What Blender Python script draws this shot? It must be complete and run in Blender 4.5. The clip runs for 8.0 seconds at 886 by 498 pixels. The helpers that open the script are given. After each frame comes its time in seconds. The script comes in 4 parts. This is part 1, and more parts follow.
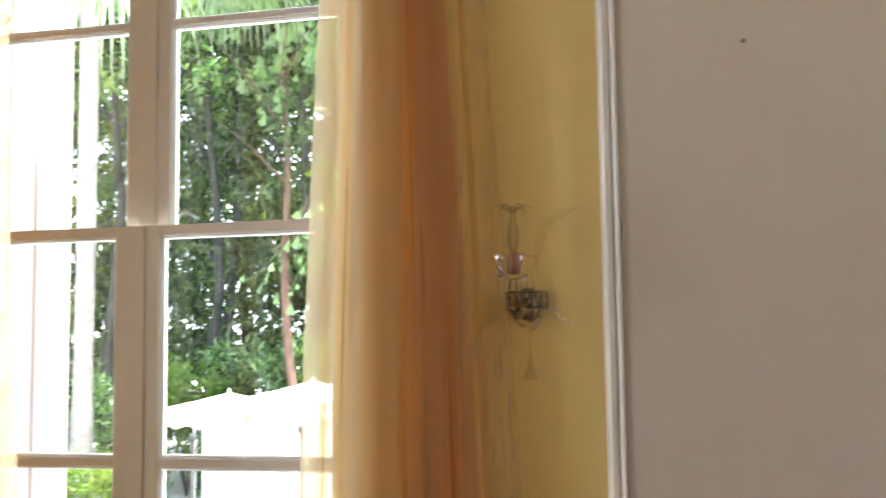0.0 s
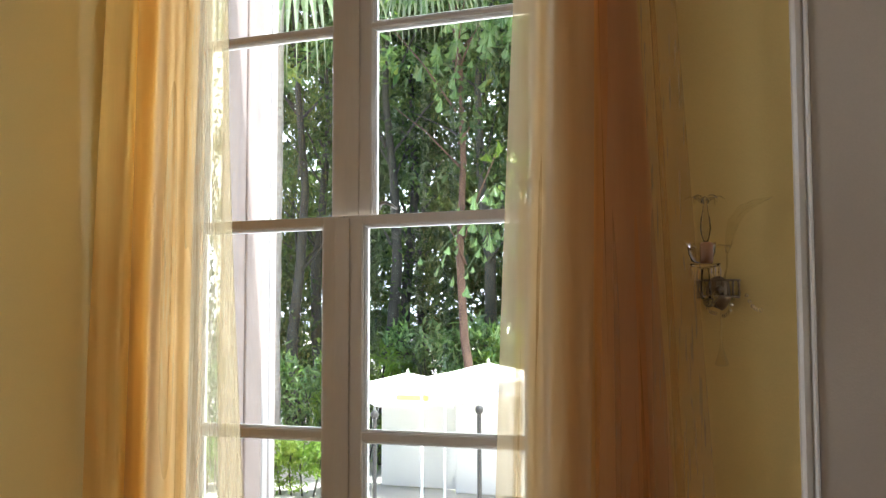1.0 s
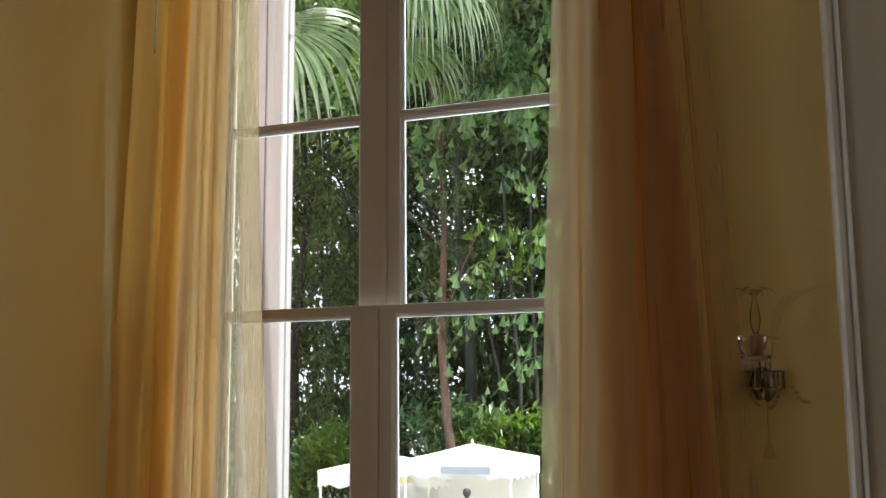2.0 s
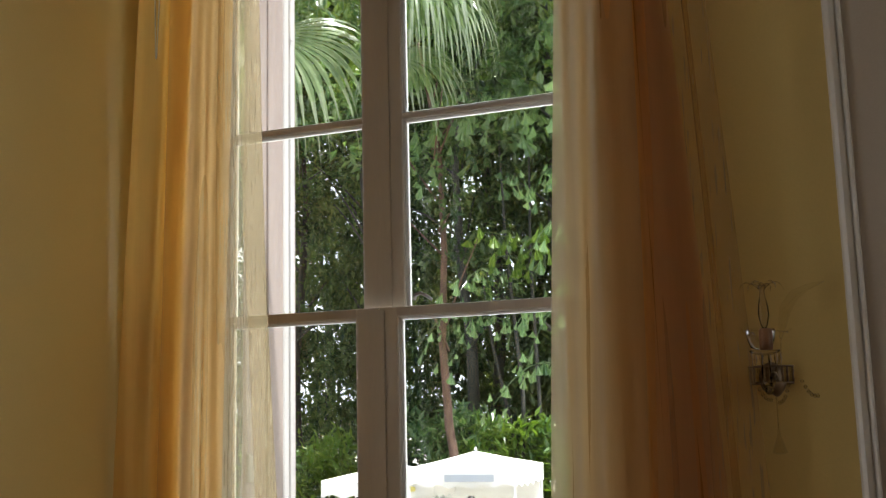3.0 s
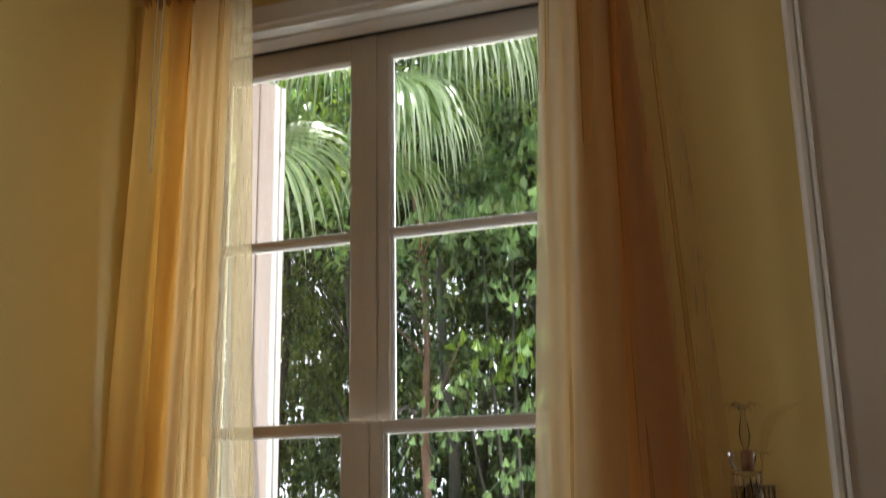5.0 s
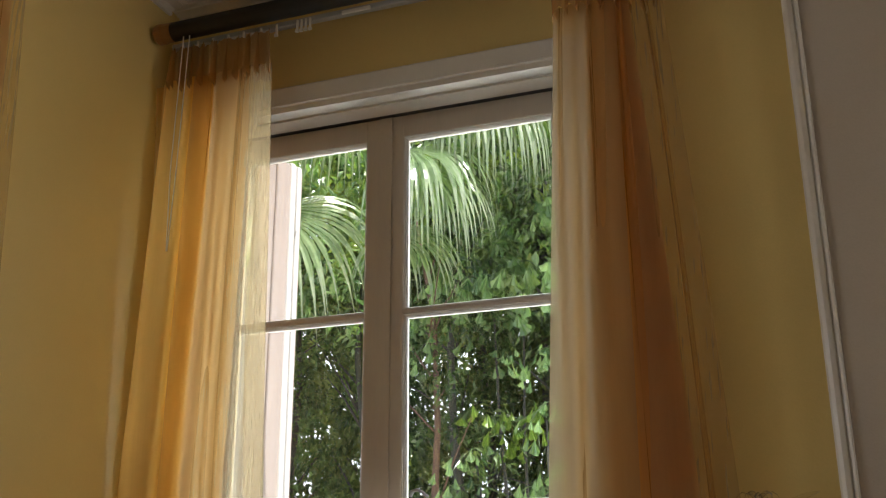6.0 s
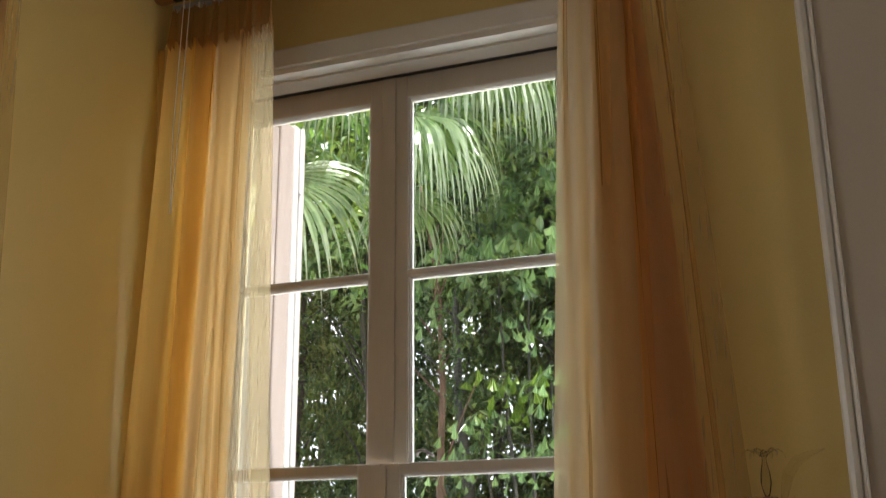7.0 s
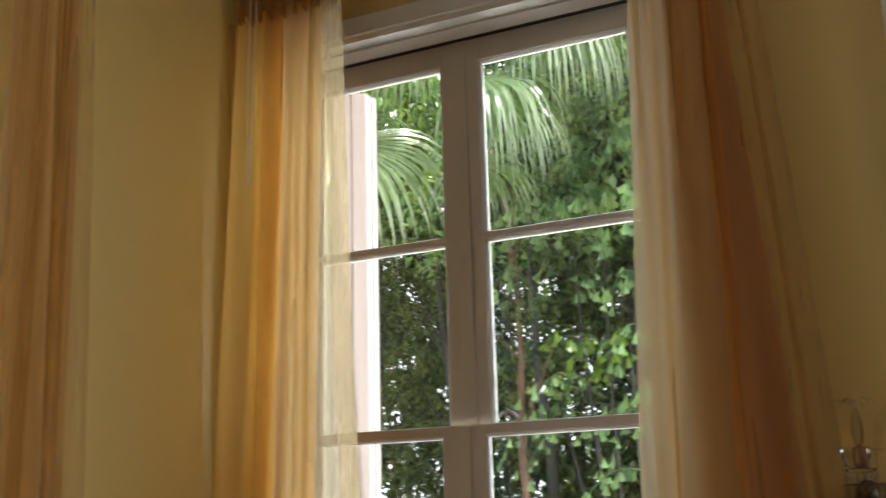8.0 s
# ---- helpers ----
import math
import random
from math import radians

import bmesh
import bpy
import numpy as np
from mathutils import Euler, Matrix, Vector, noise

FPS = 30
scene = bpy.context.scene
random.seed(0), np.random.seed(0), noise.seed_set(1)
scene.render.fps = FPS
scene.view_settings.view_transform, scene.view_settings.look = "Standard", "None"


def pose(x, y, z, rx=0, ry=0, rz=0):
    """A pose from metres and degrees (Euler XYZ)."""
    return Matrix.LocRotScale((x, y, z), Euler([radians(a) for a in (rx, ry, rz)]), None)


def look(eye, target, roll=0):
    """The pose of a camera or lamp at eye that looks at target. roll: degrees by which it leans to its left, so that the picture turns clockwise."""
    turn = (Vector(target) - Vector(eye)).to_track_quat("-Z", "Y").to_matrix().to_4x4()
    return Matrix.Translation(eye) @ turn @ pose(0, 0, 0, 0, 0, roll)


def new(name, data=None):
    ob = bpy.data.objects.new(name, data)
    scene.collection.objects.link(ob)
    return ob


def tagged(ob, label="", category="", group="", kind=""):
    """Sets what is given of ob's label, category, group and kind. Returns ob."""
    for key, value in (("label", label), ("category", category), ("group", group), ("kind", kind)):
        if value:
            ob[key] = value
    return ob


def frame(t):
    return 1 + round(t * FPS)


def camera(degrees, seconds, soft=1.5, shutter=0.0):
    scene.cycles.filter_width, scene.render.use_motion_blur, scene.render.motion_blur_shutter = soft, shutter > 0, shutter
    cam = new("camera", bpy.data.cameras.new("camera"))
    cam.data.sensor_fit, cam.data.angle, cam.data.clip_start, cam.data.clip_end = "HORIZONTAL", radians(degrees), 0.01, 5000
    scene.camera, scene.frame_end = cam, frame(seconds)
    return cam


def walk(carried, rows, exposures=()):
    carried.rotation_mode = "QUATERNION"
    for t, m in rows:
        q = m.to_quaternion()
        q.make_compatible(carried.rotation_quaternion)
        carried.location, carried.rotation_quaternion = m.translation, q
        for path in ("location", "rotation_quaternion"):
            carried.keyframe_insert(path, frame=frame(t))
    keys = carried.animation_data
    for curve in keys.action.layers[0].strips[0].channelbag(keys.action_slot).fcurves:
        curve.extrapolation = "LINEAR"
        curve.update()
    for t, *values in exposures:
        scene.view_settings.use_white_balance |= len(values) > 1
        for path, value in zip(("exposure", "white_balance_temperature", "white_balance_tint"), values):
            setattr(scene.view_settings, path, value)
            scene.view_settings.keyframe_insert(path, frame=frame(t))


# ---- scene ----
cam = camera(46.2, 8.0, 1.2, 0.5)
PATH = [
    (0, (1.212, -2.227, 1.616), (0.754, -0.289, 1.792), -0.8),
    (0.5, (1.212, -2.274, 1.617), (0.583, -0.382, 1.773), -0.1),
    (1, (1.196, -2.338, 1.622), (0.426, -0.497, 1.767), -0.1),
    (1.5, (1.122, -2.354, 1.643), (0.423, -0.494, 1.872), 0.5),
    (1.7, (1.076, -2.378, 1.662), (0.378, -0.522, 1.922), 0.1),
    (2.8, (1.03, -2.374, 1.638), (0.317, -0.531, 1.95), -1.3),
    (3, (1.031, -2.377, 1.638), (0.328, -0.53, 1.946), -1.4),
    (3.5, (1.03, -2.374, 1.637), (0.375, -0.509, 1.94), -1.5),
    (4, (1.029, -2.368, 1.64), (0.406, -0.493, 1.947), -1.3),
    (4.5, (1.03, -2.384, 1.653), (0.39, -0.525, 2.023), -1.0),
    (5, (1.042, -2.424, 1.67), (0.386, -0.599, 2.163), -1.0),
    (5.2, (1.035, -2.416, 1.68), (0.376, -0.608, 2.227), -0.5),
    (6.3, (1.043, -2.445, 1.687), (0.378, -0.667, 2.318), -0.4),
    (6.5, (1.041, -2.441, 1.688), (0.37, -0.662, 2.309), -0.4),
    (7, (1.037, -2.429, 1.677), (0.361, -0.634, 2.242), -0.5),
    (7.5, (1.035, -2.43, 1.671), (0.335, -0.626, 2.176), -0.4),
    (8, (1.031, -2.439, 1.67), (0.218, -0.682, 2.172), -1.7),
]
walk(cam, [(t, look(eye, target, roll)) for t, eye, target, roll in PATH],
     [(0.0, 2.62, 5800, 10), (0.5, 2.42, 5800, 10), (1.0, 1.67, 5800, 10), (1.5, 1.02, 5900, 10), (2.0, 0.80, 6050, 10), (3.5, 0.84, 6250, 10),
      (4.5, 0.90, 6250, 10), (5.2, 1.12, 6350, 10), (6.5, 1.17, 6400, 10), (8.0, 1.20, 6250, 10)])

# ---------------------------------------------------------------- light
SUN_EL, SUN_AZ = 66.0, 108.0          # the sun stands high, nearly in the plane of the house front
world = bpy.data.worlds.new("sky")
scene.world = world
world.use_nodes = True
wn = world.node_tree
sky = wn.nodes.new("ShaderNodeTexSky")
sky.sky_type = 'NISHITA'
sky.sun_disc = False
sky.sun_elevation = radians(SUN_EL)
sky.sun_rotation = radians(SUN_AZ)
sky.air_density, sky.dust_density, sky.ozone_density = 1.0, 4.5, 0.6
wn.links.new(sky.outputs[0], wn.nodes["Background"].inputs[0])
wn.nodes["Background"].inputs[1].default_value = 0.15
sun_data = bpy.data.lights.new("sun", 'SUN')
sun_data.energy, sun_data.angle, sun_data.color = 5.0, radians(0.6), (1.0, 0.96, 0.90)
sun = new("sun", sun_data)
sx, sy = math.sin(radians(SUN_AZ)), math.cos(radians(SUN_AZ))
sun.matrix_world = look((sx * 20, sy * 20, 20 * math.tan(radians(SUN_EL))), (0, 0, 0))


def window_light(name, m, w, h, watts, color):
    d = bpy.data.lights.new(name, 'AREA')
    d.shape, d.size, d.size_y, d.energy, d.color = 'RECTANGLE', w, h, watts, color
    o = new(name, d)
    o.matrix_world = m
    return o


XE = 4.2
# daylight in the openings: garden window, and the windows of the two side walls
window_light("garden_window_light", pose(-0.03, 0.105, 1.70, -90, 0, 0), 1.0, 2.3, 8.0, (0.95, 1.0, 0.98))
window_light("side_window_light", pose(-0.83, -1.65, 1.8, 0, -90, 0), 2.2, 0.9, 5.8, (1.0, 0.98, 0.95))
window_light("east_window_light", pose(XE + 0.04, -1.2, 2.3, 0, 90, 0), 1.2, 1.0, 3.4, (1.0, 0.98, 0.95))


# ---------------------------------------------------------------- materials
def nodes_of(name):
    m = bpy.data.materials.new(name)
    m.use_nodes = True
    return m, m.node_tree.nodes, m.node_tree.links, m.node_tree.nodes["Principled BSDF"]


def mixrgb(n, l, fac, a, b):
    x = n.new("ShaderNodeMix")
    x.data_type = 'RGBA'
    for s, v in ((0, fac), (6, a), (7, b)):
        if isinstance(v, bpy.types.NodeSocket):
            l.new(v, x.inputs[s])
        else:
            x.inputs[s].default_value = v if s == 0 else (*v, 1)
    return x.outputs[2]


def noise_tex(n, l, scale, detail=4.0, rough=0.6, stretch=None, space="Object"):
    t = n.new("ShaderNodeTexNoise")
    t.inputs["Scale"].default_value, t.inputs["Detail"].default_value, t.inputs["Roughness"].default_value = scale, detail, rough
    c = n.new("ShaderNodeTexCoord")
    if stretch:
        mp = n.new("ShaderNodeMapping")
        mp.inputs["Scale"].default_value = stretch
        l.new(c.outputs[space], mp.inputs[0])
        l.new(mp.outputs[0], t.inputs["Vector"])
    else:
        l.new(c.outputs[space], t.inputs["Vector"])
    return t.outputs[0]


def ramp(n, l, src, lo, hi):
    r = n.new("ShaderNodeMapRange")
    r.inputs[1].default_value, r.inputs[2].default_value = lo, hi
    l.new(src, r.inputs[0])
    return r.outputs[0]


def painted(name, base, dark, rough=0.5, scale=3.0, bump=0.15, fine=140.0, stretch=None, metal=0.0):
    m, n, l, p = nodes_of(name)
    big = ramp(n, l, noise_tex(n, l, scale, 5.0, 0.6, stretch), 0.35, 0.75)
    small = ramp(n, l, noise_tex(n, l, fine, 3.0, 0.6, stretch), 0.3, 0.8)
    c1 = mixrgb(n, l, big, base, dark)
    mm = n.new("ShaderNodeMath")
    mm.operation, mm.inputs[1].default_value = 'MULTIPLY', 0.35
    l.new(small, mm.inputs[0])
    mul = n.new("ShaderNodeMix")
    mul.data_type, mul.blend_type = 'RGBA', 'MULTIPLY'
    mul.inputs[0].default_value = 1.0
    l.new(c1, mul.inputs[6])
    l.new(mixrgb(n, l, mm.outputs[0], (1, 1, 1), (0.86, 0.86, 0.86)), mul.inputs[7])
    l.new(mul.outputs[2], p.inputs["Base Color"])
    p.inputs["Roughness"].default_value, p.inputs["Metallic"].default_value = rough, metal
    b = n.new("ShaderNodeBump")
    b.inputs["Strength"].default_value, b.inputs["Distance"].default_value = bump, 0.002
    l.new(small, b.inputs["Height"])
    l.new(b.outputs[0], p.inputs["Normal"])
    return m


def leafy(name, dark, light, yellow, trans=0.45, rough=0.38, wax=0.0):
    """Leaf: glossy, lets light through, each leaf of its own green."""
    m, n, l, p = nodes_of(name)
    g = n.new("ShaderNodeNewGeometry")
    c = mixrgb(n, l, g.outputs["Random Per Island"], dark, light)
    patch = ramp(n, l, noise_tex(n, l, 1.3, 3.0), 0.52, 0.72)
    c = mixrgb(n, l, patch, c, yellow)
    l.new(c, p.inputs["Base Color"])
    p.inputs["Roughness"].default_value = rough
    p.inputs["Coat Weight"].default_value, p.inputs["Coat Roughness"].default_value = wax, 0.10
    tr = n.new("ShaderNodeBsdfTranslucent")
    br = n.new("ShaderNodeMix")
    br.data_type, br.blend_type = 'RGBA', 'MULTIPLY'
    br.inputs[0].default_value = 1.0
    l.new(c, br.inputs[6])
    br.inputs[7].default_value = (1.5, 1.6, 0.6, 1)
    l.new(br.outputs[2], tr.inputs[0])
    mx = n.new("ShaderNodeMixShader")
    mx.inputs[0].default_value = trans
    l.new(p.outputs[0], mx.inputs[1])
    l.new(tr.outputs[0], mx.inputs[2])
    l.new(mx.outputs[0], n["Material Output"].inputs[0])
    return m


def sheer(name, face, through_tint, clear=0.42, weave=(1.0, 0.84, 0.56)):
    """Voile: part open weave, part thread; brown where lit from the front, pale where light comes through."""
    m, n, l, p = nodes_of(name)
    slub = ramp(n, l, noise_tex(n, l, 180.0, 2.0, 0.5, (1.0, 1.0, 0.05)), 0.3, 0.8)
    patch = ramp(n, l, noise_tex(n, l, 3.0, 3.0, 0.5, (1.0, 1.0, 0.3)), 0.3, 0.8)
    l.new(mixrgb(n, l, patch, face, tuple(0.82 * v for v in face)), p.inputs["Base Color"])
    p.inputs["Roughness"].default_value = 0.8
    tr = n.new("ShaderNodeBsdfTranslucent")
    l.new(mixrgb(n, l, slub, through_tint, tuple(0.93 * v for v in through_tint)), tr.inputs[0])
    thread = n.new("ShaderNodeMixShader")
    thread.inputs[0].default_value = 0.6
    l.new(p.outputs[0], thread.inputs[1])
    l.new(tr.outputs[0], thread.inputs[2])
    op = n.new("ShaderNodeBsdfTransparent")
    op.inputs[0].default_value = (*weave, 1)
    mx = n.new("ShaderNodeMixShader")
    mx.inputs[0].default_value = clear
    l.new(thread.outputs[0], mx.inputs[1])
    l.new(op.outputs[0], mx.inputs[2])
    l.new(mx.outputs[0], n["Material Output"].inputs[0])
    return m


def clear_glass(name, tint=(0.96, 0.985, 0.975), ior=1.5):
    """Thin pane: straight view through, mirror gloss by Fresnel on each face."""
    m, n, l, p = nodes_of(name)
    op = n.new("ShaderNodeBsdfTransparent")
    op.inputs[0].default_value = (*tint, 1)
    gl = n.new("ShaderNodeBsdfGlossy")
    gl.inputs["Roughness"].default_value = 0.02
    fr = n.new("ShaderNodeFresnel")
    fr.inputs["IOR"].default_value = ior
    mx = n.new("ShaderNodeMixShader")
    l.new(fr.outputs[0], mx.inputs[0])
    l.new(op.outputs[0], mx.inputs[1])
    l.new(gl.outputs[0], mx.inputs[2])
    l.new(mx.outputs[0], n["Material Output"].inputs[0])
    return m


M = {}
M["wall"] = painted("yellow_wall_paint", (0.66, 0.495, 0.185), (0.61, 0.45, 0.16), 0.5, 1.2, 0.12, 220.0)
M["white"] = painted("white_woodwork_paint", (0.74, 0.70, 0.64), (0.66, 0.61, 0.54), 0.22, 4.0, 0.10, 180.0)
M["sash"] = painted("sash_paint", (0.66, 0.60, 0.53), (0.58, 0.52, 0.45), 0.38, 5.0, 0.12, 160.0, (1.0, 1.0, 0.15))
M["bead"] = painted("glazing_bead_paint", (0.68, 0.64, 0.58), (0.60, 0.55, 0.49), 0.3, 6.0, 0.1, 160.0)
M["panel"] = painted("greige_panel_paint", (0.48, 0.415, 0.34), (0.44, 0.375, 0.30), 0.5, 1.5, 0.15, 200.0)
M["ceiling"] = painted("ceiling_paint", (0.72, 0.70, 0.66), (0.66, 0.63, 0.58), 0.7, 2.0, 0.1, 150.0)
M["floor"] = painted("oak_floor", (0.30, 0.18, 0.09), (0.22, 0.12, 0.06), 0.35, 3.0, 0.2, 60.0, (0.2, 2.0, 1.0))
M["rod"] = painted("black_lacquer", (0.007, 0.0065, 0.006), (0.012, 0.011, 0.010), 0.5, 8.0, 0.1)
M["wood"] = painted("oak_finial", (0.34, 0.17, 0.06), (0.25, 0.11, 0.035), 0.4, 14.0, 0.2, 90.0, (0.3, 2.0, 2.0))
M["track"] = painted("grey_track_metal", (0.42, 0.43, 0.44), (0.36, 0.37, 0.38), 0.4, 6.0, 0.05)
M["plastic"] = painted("white_plastic", (0.8, 0.78, 0.74), (0.74, 0.72, 0.68), 0.4, 20.0, 0.05)
M["brass"] = painted("tarnished_metal", (0.30, 0.23, 0.16), (0.13, 0.10, 0.07), 0.42, 30.0, 0.2, metal=1.0)
M["steel"] = painted("worn_latch_metal", (0.35, 0.33, 0.30), (0.22, 0.20, 0.18), 0.4, 40.0, 0.2, metal=1.0)
M["candle"] = painted("brown_candle_tube", (0.30, 0.14, 0.06), (0.22, 0.10, 0.045), 0.45, 30.0, 0.1)
# shutter boards: the shade on them is put into a darker mauve
M["shutter_shade"] = painted("shaded_mauve_paint", (0.33, 0.27, 0.25), (0.26, 0.20, 0.18), 0.65, 6.0, 0.4, 90.0, (1.0, 1.0, 0.2))
M["shutter_edge"] = painted("white_shutter_paint", (0.50, 0.48, 0.48), (0.42, 0.40, 0.39), 0.55, 8.0, 0.3, 90.0, (1.0, 1.0, 0.2))
# copies of one voile: layering, window glow and shade are put into the colours
M["voile"] = sheer("shaded_gathered_voile", (0.40, 0.225, 0.095), (0.86, 0.52, 0.20), 0.26, (1.0, 0.80, 0.50))
M["voile_amber"] = sheer("backlit_amber_voile", (0.70, 0.41, 0.115), (0.98, 0.64, 0.18), 0.22, (1.0, 0.78, 0.38))
M["voile_return"] = sheer("backlit_ochre_return", (0.72, 0.46, 0.16), (0.98, 0.68, 0.24), 0.55, (1.0, 0.78, 0.40))
M["voile_tan"] = sheer("midtone_doubled_voile", (0.42, 0.265, 0.13), (0.84, 0.58, 0.30), 0.32, (1.0, 0.84, 0.56))
M["voile_mid"] = sheer("lit_folded_voile", (0.36, 0.25, 0.14), (0.82, 0.64, 0.41), 0.42, (1.0, 0.92, 0.78))
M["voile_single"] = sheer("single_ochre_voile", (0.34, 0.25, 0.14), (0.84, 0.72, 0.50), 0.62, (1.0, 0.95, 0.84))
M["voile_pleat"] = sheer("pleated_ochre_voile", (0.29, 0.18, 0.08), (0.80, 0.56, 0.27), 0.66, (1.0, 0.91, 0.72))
M["tape"] = sheer("heading_tape", (0.33, 0.20, 0.095), (0.74, 0.50, 0.25), 0.42, (1.0, 0.86, 0.62))
M["glass"] = clear_glass("window_glass")
M["crystal"] = clear_glass("crystal_glass", (0.93, 0.91, 0.87), 1.26)
M["leaf"] = leafy("garden_leaf", (0.030, 0.056, 0.027), (0.12, 0.175, 0.075), (0.18, 0.21, 0.07), 0.4, 0.20)
M["leaf_glossy"] = leafy("glossy_leaf", (0.07, 0.14, 0.065), (0.20, 0.30, 0.13), (0.32, 0.38, 0.09), 0.42, 0.16, 1.0)
M["leaf_bright"] = leafy("young_leaf", (0.10, 0.18, 0.03), (0.18, 0.27, 0.04), (0.20, 0.25, 0.05), 0.5)
M["fishtail"] = leafy("fishtail_leaf", (0.06, 0.12, 0.05), (0.24, 0.36, 0.17), (0.24, 0.32, 0.13), 0.45, 0.22, 0.6)
M["fan"] = leafy("fan_palm_leaf", (0.11, 0.17, 0.075), (0.20, 0.27, 0.14), (0.22, 0.27, 0.13), 0.45, 0.30)
M["dry"] = leafy("pale_frond_tip", (0.18, 0.23, 0.15), (0.30, 0.34, 0.25), (0.28, 0.31, 0.20), 0.4)
M["bark"] = painted("red_brown_bark", (0.15, 0.082, 0.052), (0.07, 0.042, 0.030), 0.8, 9.0, 0.8, 40.0, (1.0, 1.0, 0.4))
M["greybark"] = painted("grey_bark", (0.06, 0.058, 0.048), (0.03, 0.03, 0.025), 0.85, 9.0, 0.8, 40.0, (1.0, 1.0, 0.3))
M["palebark"] = painted("pale_grey_palm_bark", (0.40, 0.37, 0.34), (0.24, 0.21, 0.19), 0.85, 7.0, 0.9, 45.0, (1.0, 1.0, 3.0))
# near-black colour for the shade in the gap above the upper lights
M["gap_shade"] = painted("dark_gap_shade", (0.03, 0.027, 0.025), (0.02, 0.018, 0.017), 0.7, 10.0, 0.1)
M["canvas"] = painted("white_canvas", (0.82, 0.82, 0.80), (0.76, 0.76, 0.73), 0.8, 6.0, 0.3, 120.0)
M["yellowtrim"] = painted("yellow_canvas", (0.75, 0.66, 0.20), (0.70, 0.60, 0.16), 0.8, 6.0, 0.3)
M["greycloth"] = painted("grey_canvas", (0.42, 0.46, 0.52), (0.38, 0.42, 0.48), 0.8, 6.0, 0.3)
M["iron"] = painted("dark_iron", (0.03, 0.03, 0.03), (0.05, 0.045, 0.04), 0.5, 20.0, 0.3)
M["paving"] = painted("pale_paving", (0.55, 0.52, 0.46), (0.42, 0.39, 0.34), 0.8, 1.5, 0.5, 30.0)
M["stucco"] = painted("outer_stucco", (0.62, 0.55, 0.42), (0.52, 0.45, 0.33), 0.85, 2.0, 0.5, 60.0)


# ---------------------------------------------------------------- builders
def link_mesh(name, bm, material, smooth=False):
    me = bpy.data.meshes.new(name)
    bm.normal_update()
    bm.to_mesh(me)
    bm.free()
    me.materials.append(material)
    if smooth:
        me.polygons.foreach_set("use_smooth", [True] * len(me.polygons))
    return new(name, me)


def part(name, bm, material, parent, label="", smooth=False):
    o = link_mesh(name, bm, material, smooth)
    o.parent = parent
    if label:
        tagged(o, label)
    return o


def thing(name, at, label, category, group="", kind=""):
    e = new(name)
    e.location = at
    e.empty_display_size = 0.1
    bpy.context.view_layer.update()
    return tagged(e, label, category, group, kind)


def box(x0, x1, y0, y1, z0, z1, bevel=0.0, seg=1):
    bm = bmesh.new()
    add_box(bm, x0, x1, y0, y1, z0, z1)
    if bevel:
        bmesh.ops.bevel(bm, geom=bm.edges[:], offset=bevel, segments=seg, affect='EDGES', profile=0.6)
    return bm


def add_box(bm, x0, x1, y0, y1, z0, z1):
    m = Matrix.Translation(((x0 + x1) / 2, (y0 + y1) / 2, (z0 + z1) / 2)) @ Matrix.Diagonal((x1 - x0, y1 - y0, z1 - z0, 1))
    bmesh.ops.create_cube(bm, size=1.0, matrix=m)


def lathe(profile, n=20, m=None, caps=True):
    """A turned shape round z from (radius, height) pairs."""
    bm = bmesh.new()
    rings = []
    for r, z in profile:
        rings.append([bm.verts.new((r * math.cos(2 * math.pi * k / n), r * math.sin(2 * math.pi * k / n), z)) for k in range(n)])
    for a, b in zip(rings, rings[1:]):
        for k in range(n):
            bm.faces.new((a[k], a[(k + 1) % n], b[(k + 1) % n], b[k]))
    if caps:
        bm.faces.new(rings[0][::-1])
        bm.faces.new(rings[-1])
    if m:
        bm.transform(m)
    return bm


def tube(points, radii, n=8, bm=None):
    """A tapered tube along a polyline."""
    bm = bm or bmesh.new()
    pts = [Vector(p) for p in points]
    rings = []
    for i, p in enumerate(pts):
        d = (pts[min(i + 1, len(pts) - 1)] - pts[max(i - 1, 0)]).normalized()
        u = d.cross(Vector((0.31, 0.17, 0.93)))
        if u.length < 1e-3:
            u = d.cross(Vector((1, 0, 0)))
        u.normalize()
        v = d.cross(u)
        r = radii[i] if isinstance(radii, (list, tuple)) else radii
        rings.append([bm.verts.new(p + r * (math.cos(2 * math.pi * k / n) * u + math.sin(2 * math.pi * k / n) * v)) for k in range(n)])
    for a, b in zip(rings, rings[1:]):
        for k in range(n):
            bm.faces.new((a[k], a[(k + 1) % n], b[(k + 1) % n], b[k]))
    bm.faces.new(rings[0][::-1])
    bm.faces.new(rings[-1])
    return bm


def profile_x(profile, x0, x1):
    """A moulding along x from a closed (y, z) outline."""
    bm = bmesh.new()
    a = [bm.verts.new((x0, y, z)) for y, z in profile]
    b = [bm.verts.new((x1, y, z)) for y, z in profile]
    k = len(profile)
    for i in range(k):
        bm.faces.new((a[i], a[(i + 1) % k], b[(i + 1) % k], b[i]))
    bm.faces.new(a[::-1])
    bm.faces.new(b)
    bmesh.ops.recalc_face_normals(bm, faces=bm.faces[:])
    return bm


# ---------------------------------------------------------------- the room
WY = -0.12                    # face of the window wall
XL, XR, YB, ZC = -0.655, 4.2, -6.0, 3.342
WX0, WX1, WZ = -0.575, 0.515, 2.975   # opening in the window wall
TH = 0.24

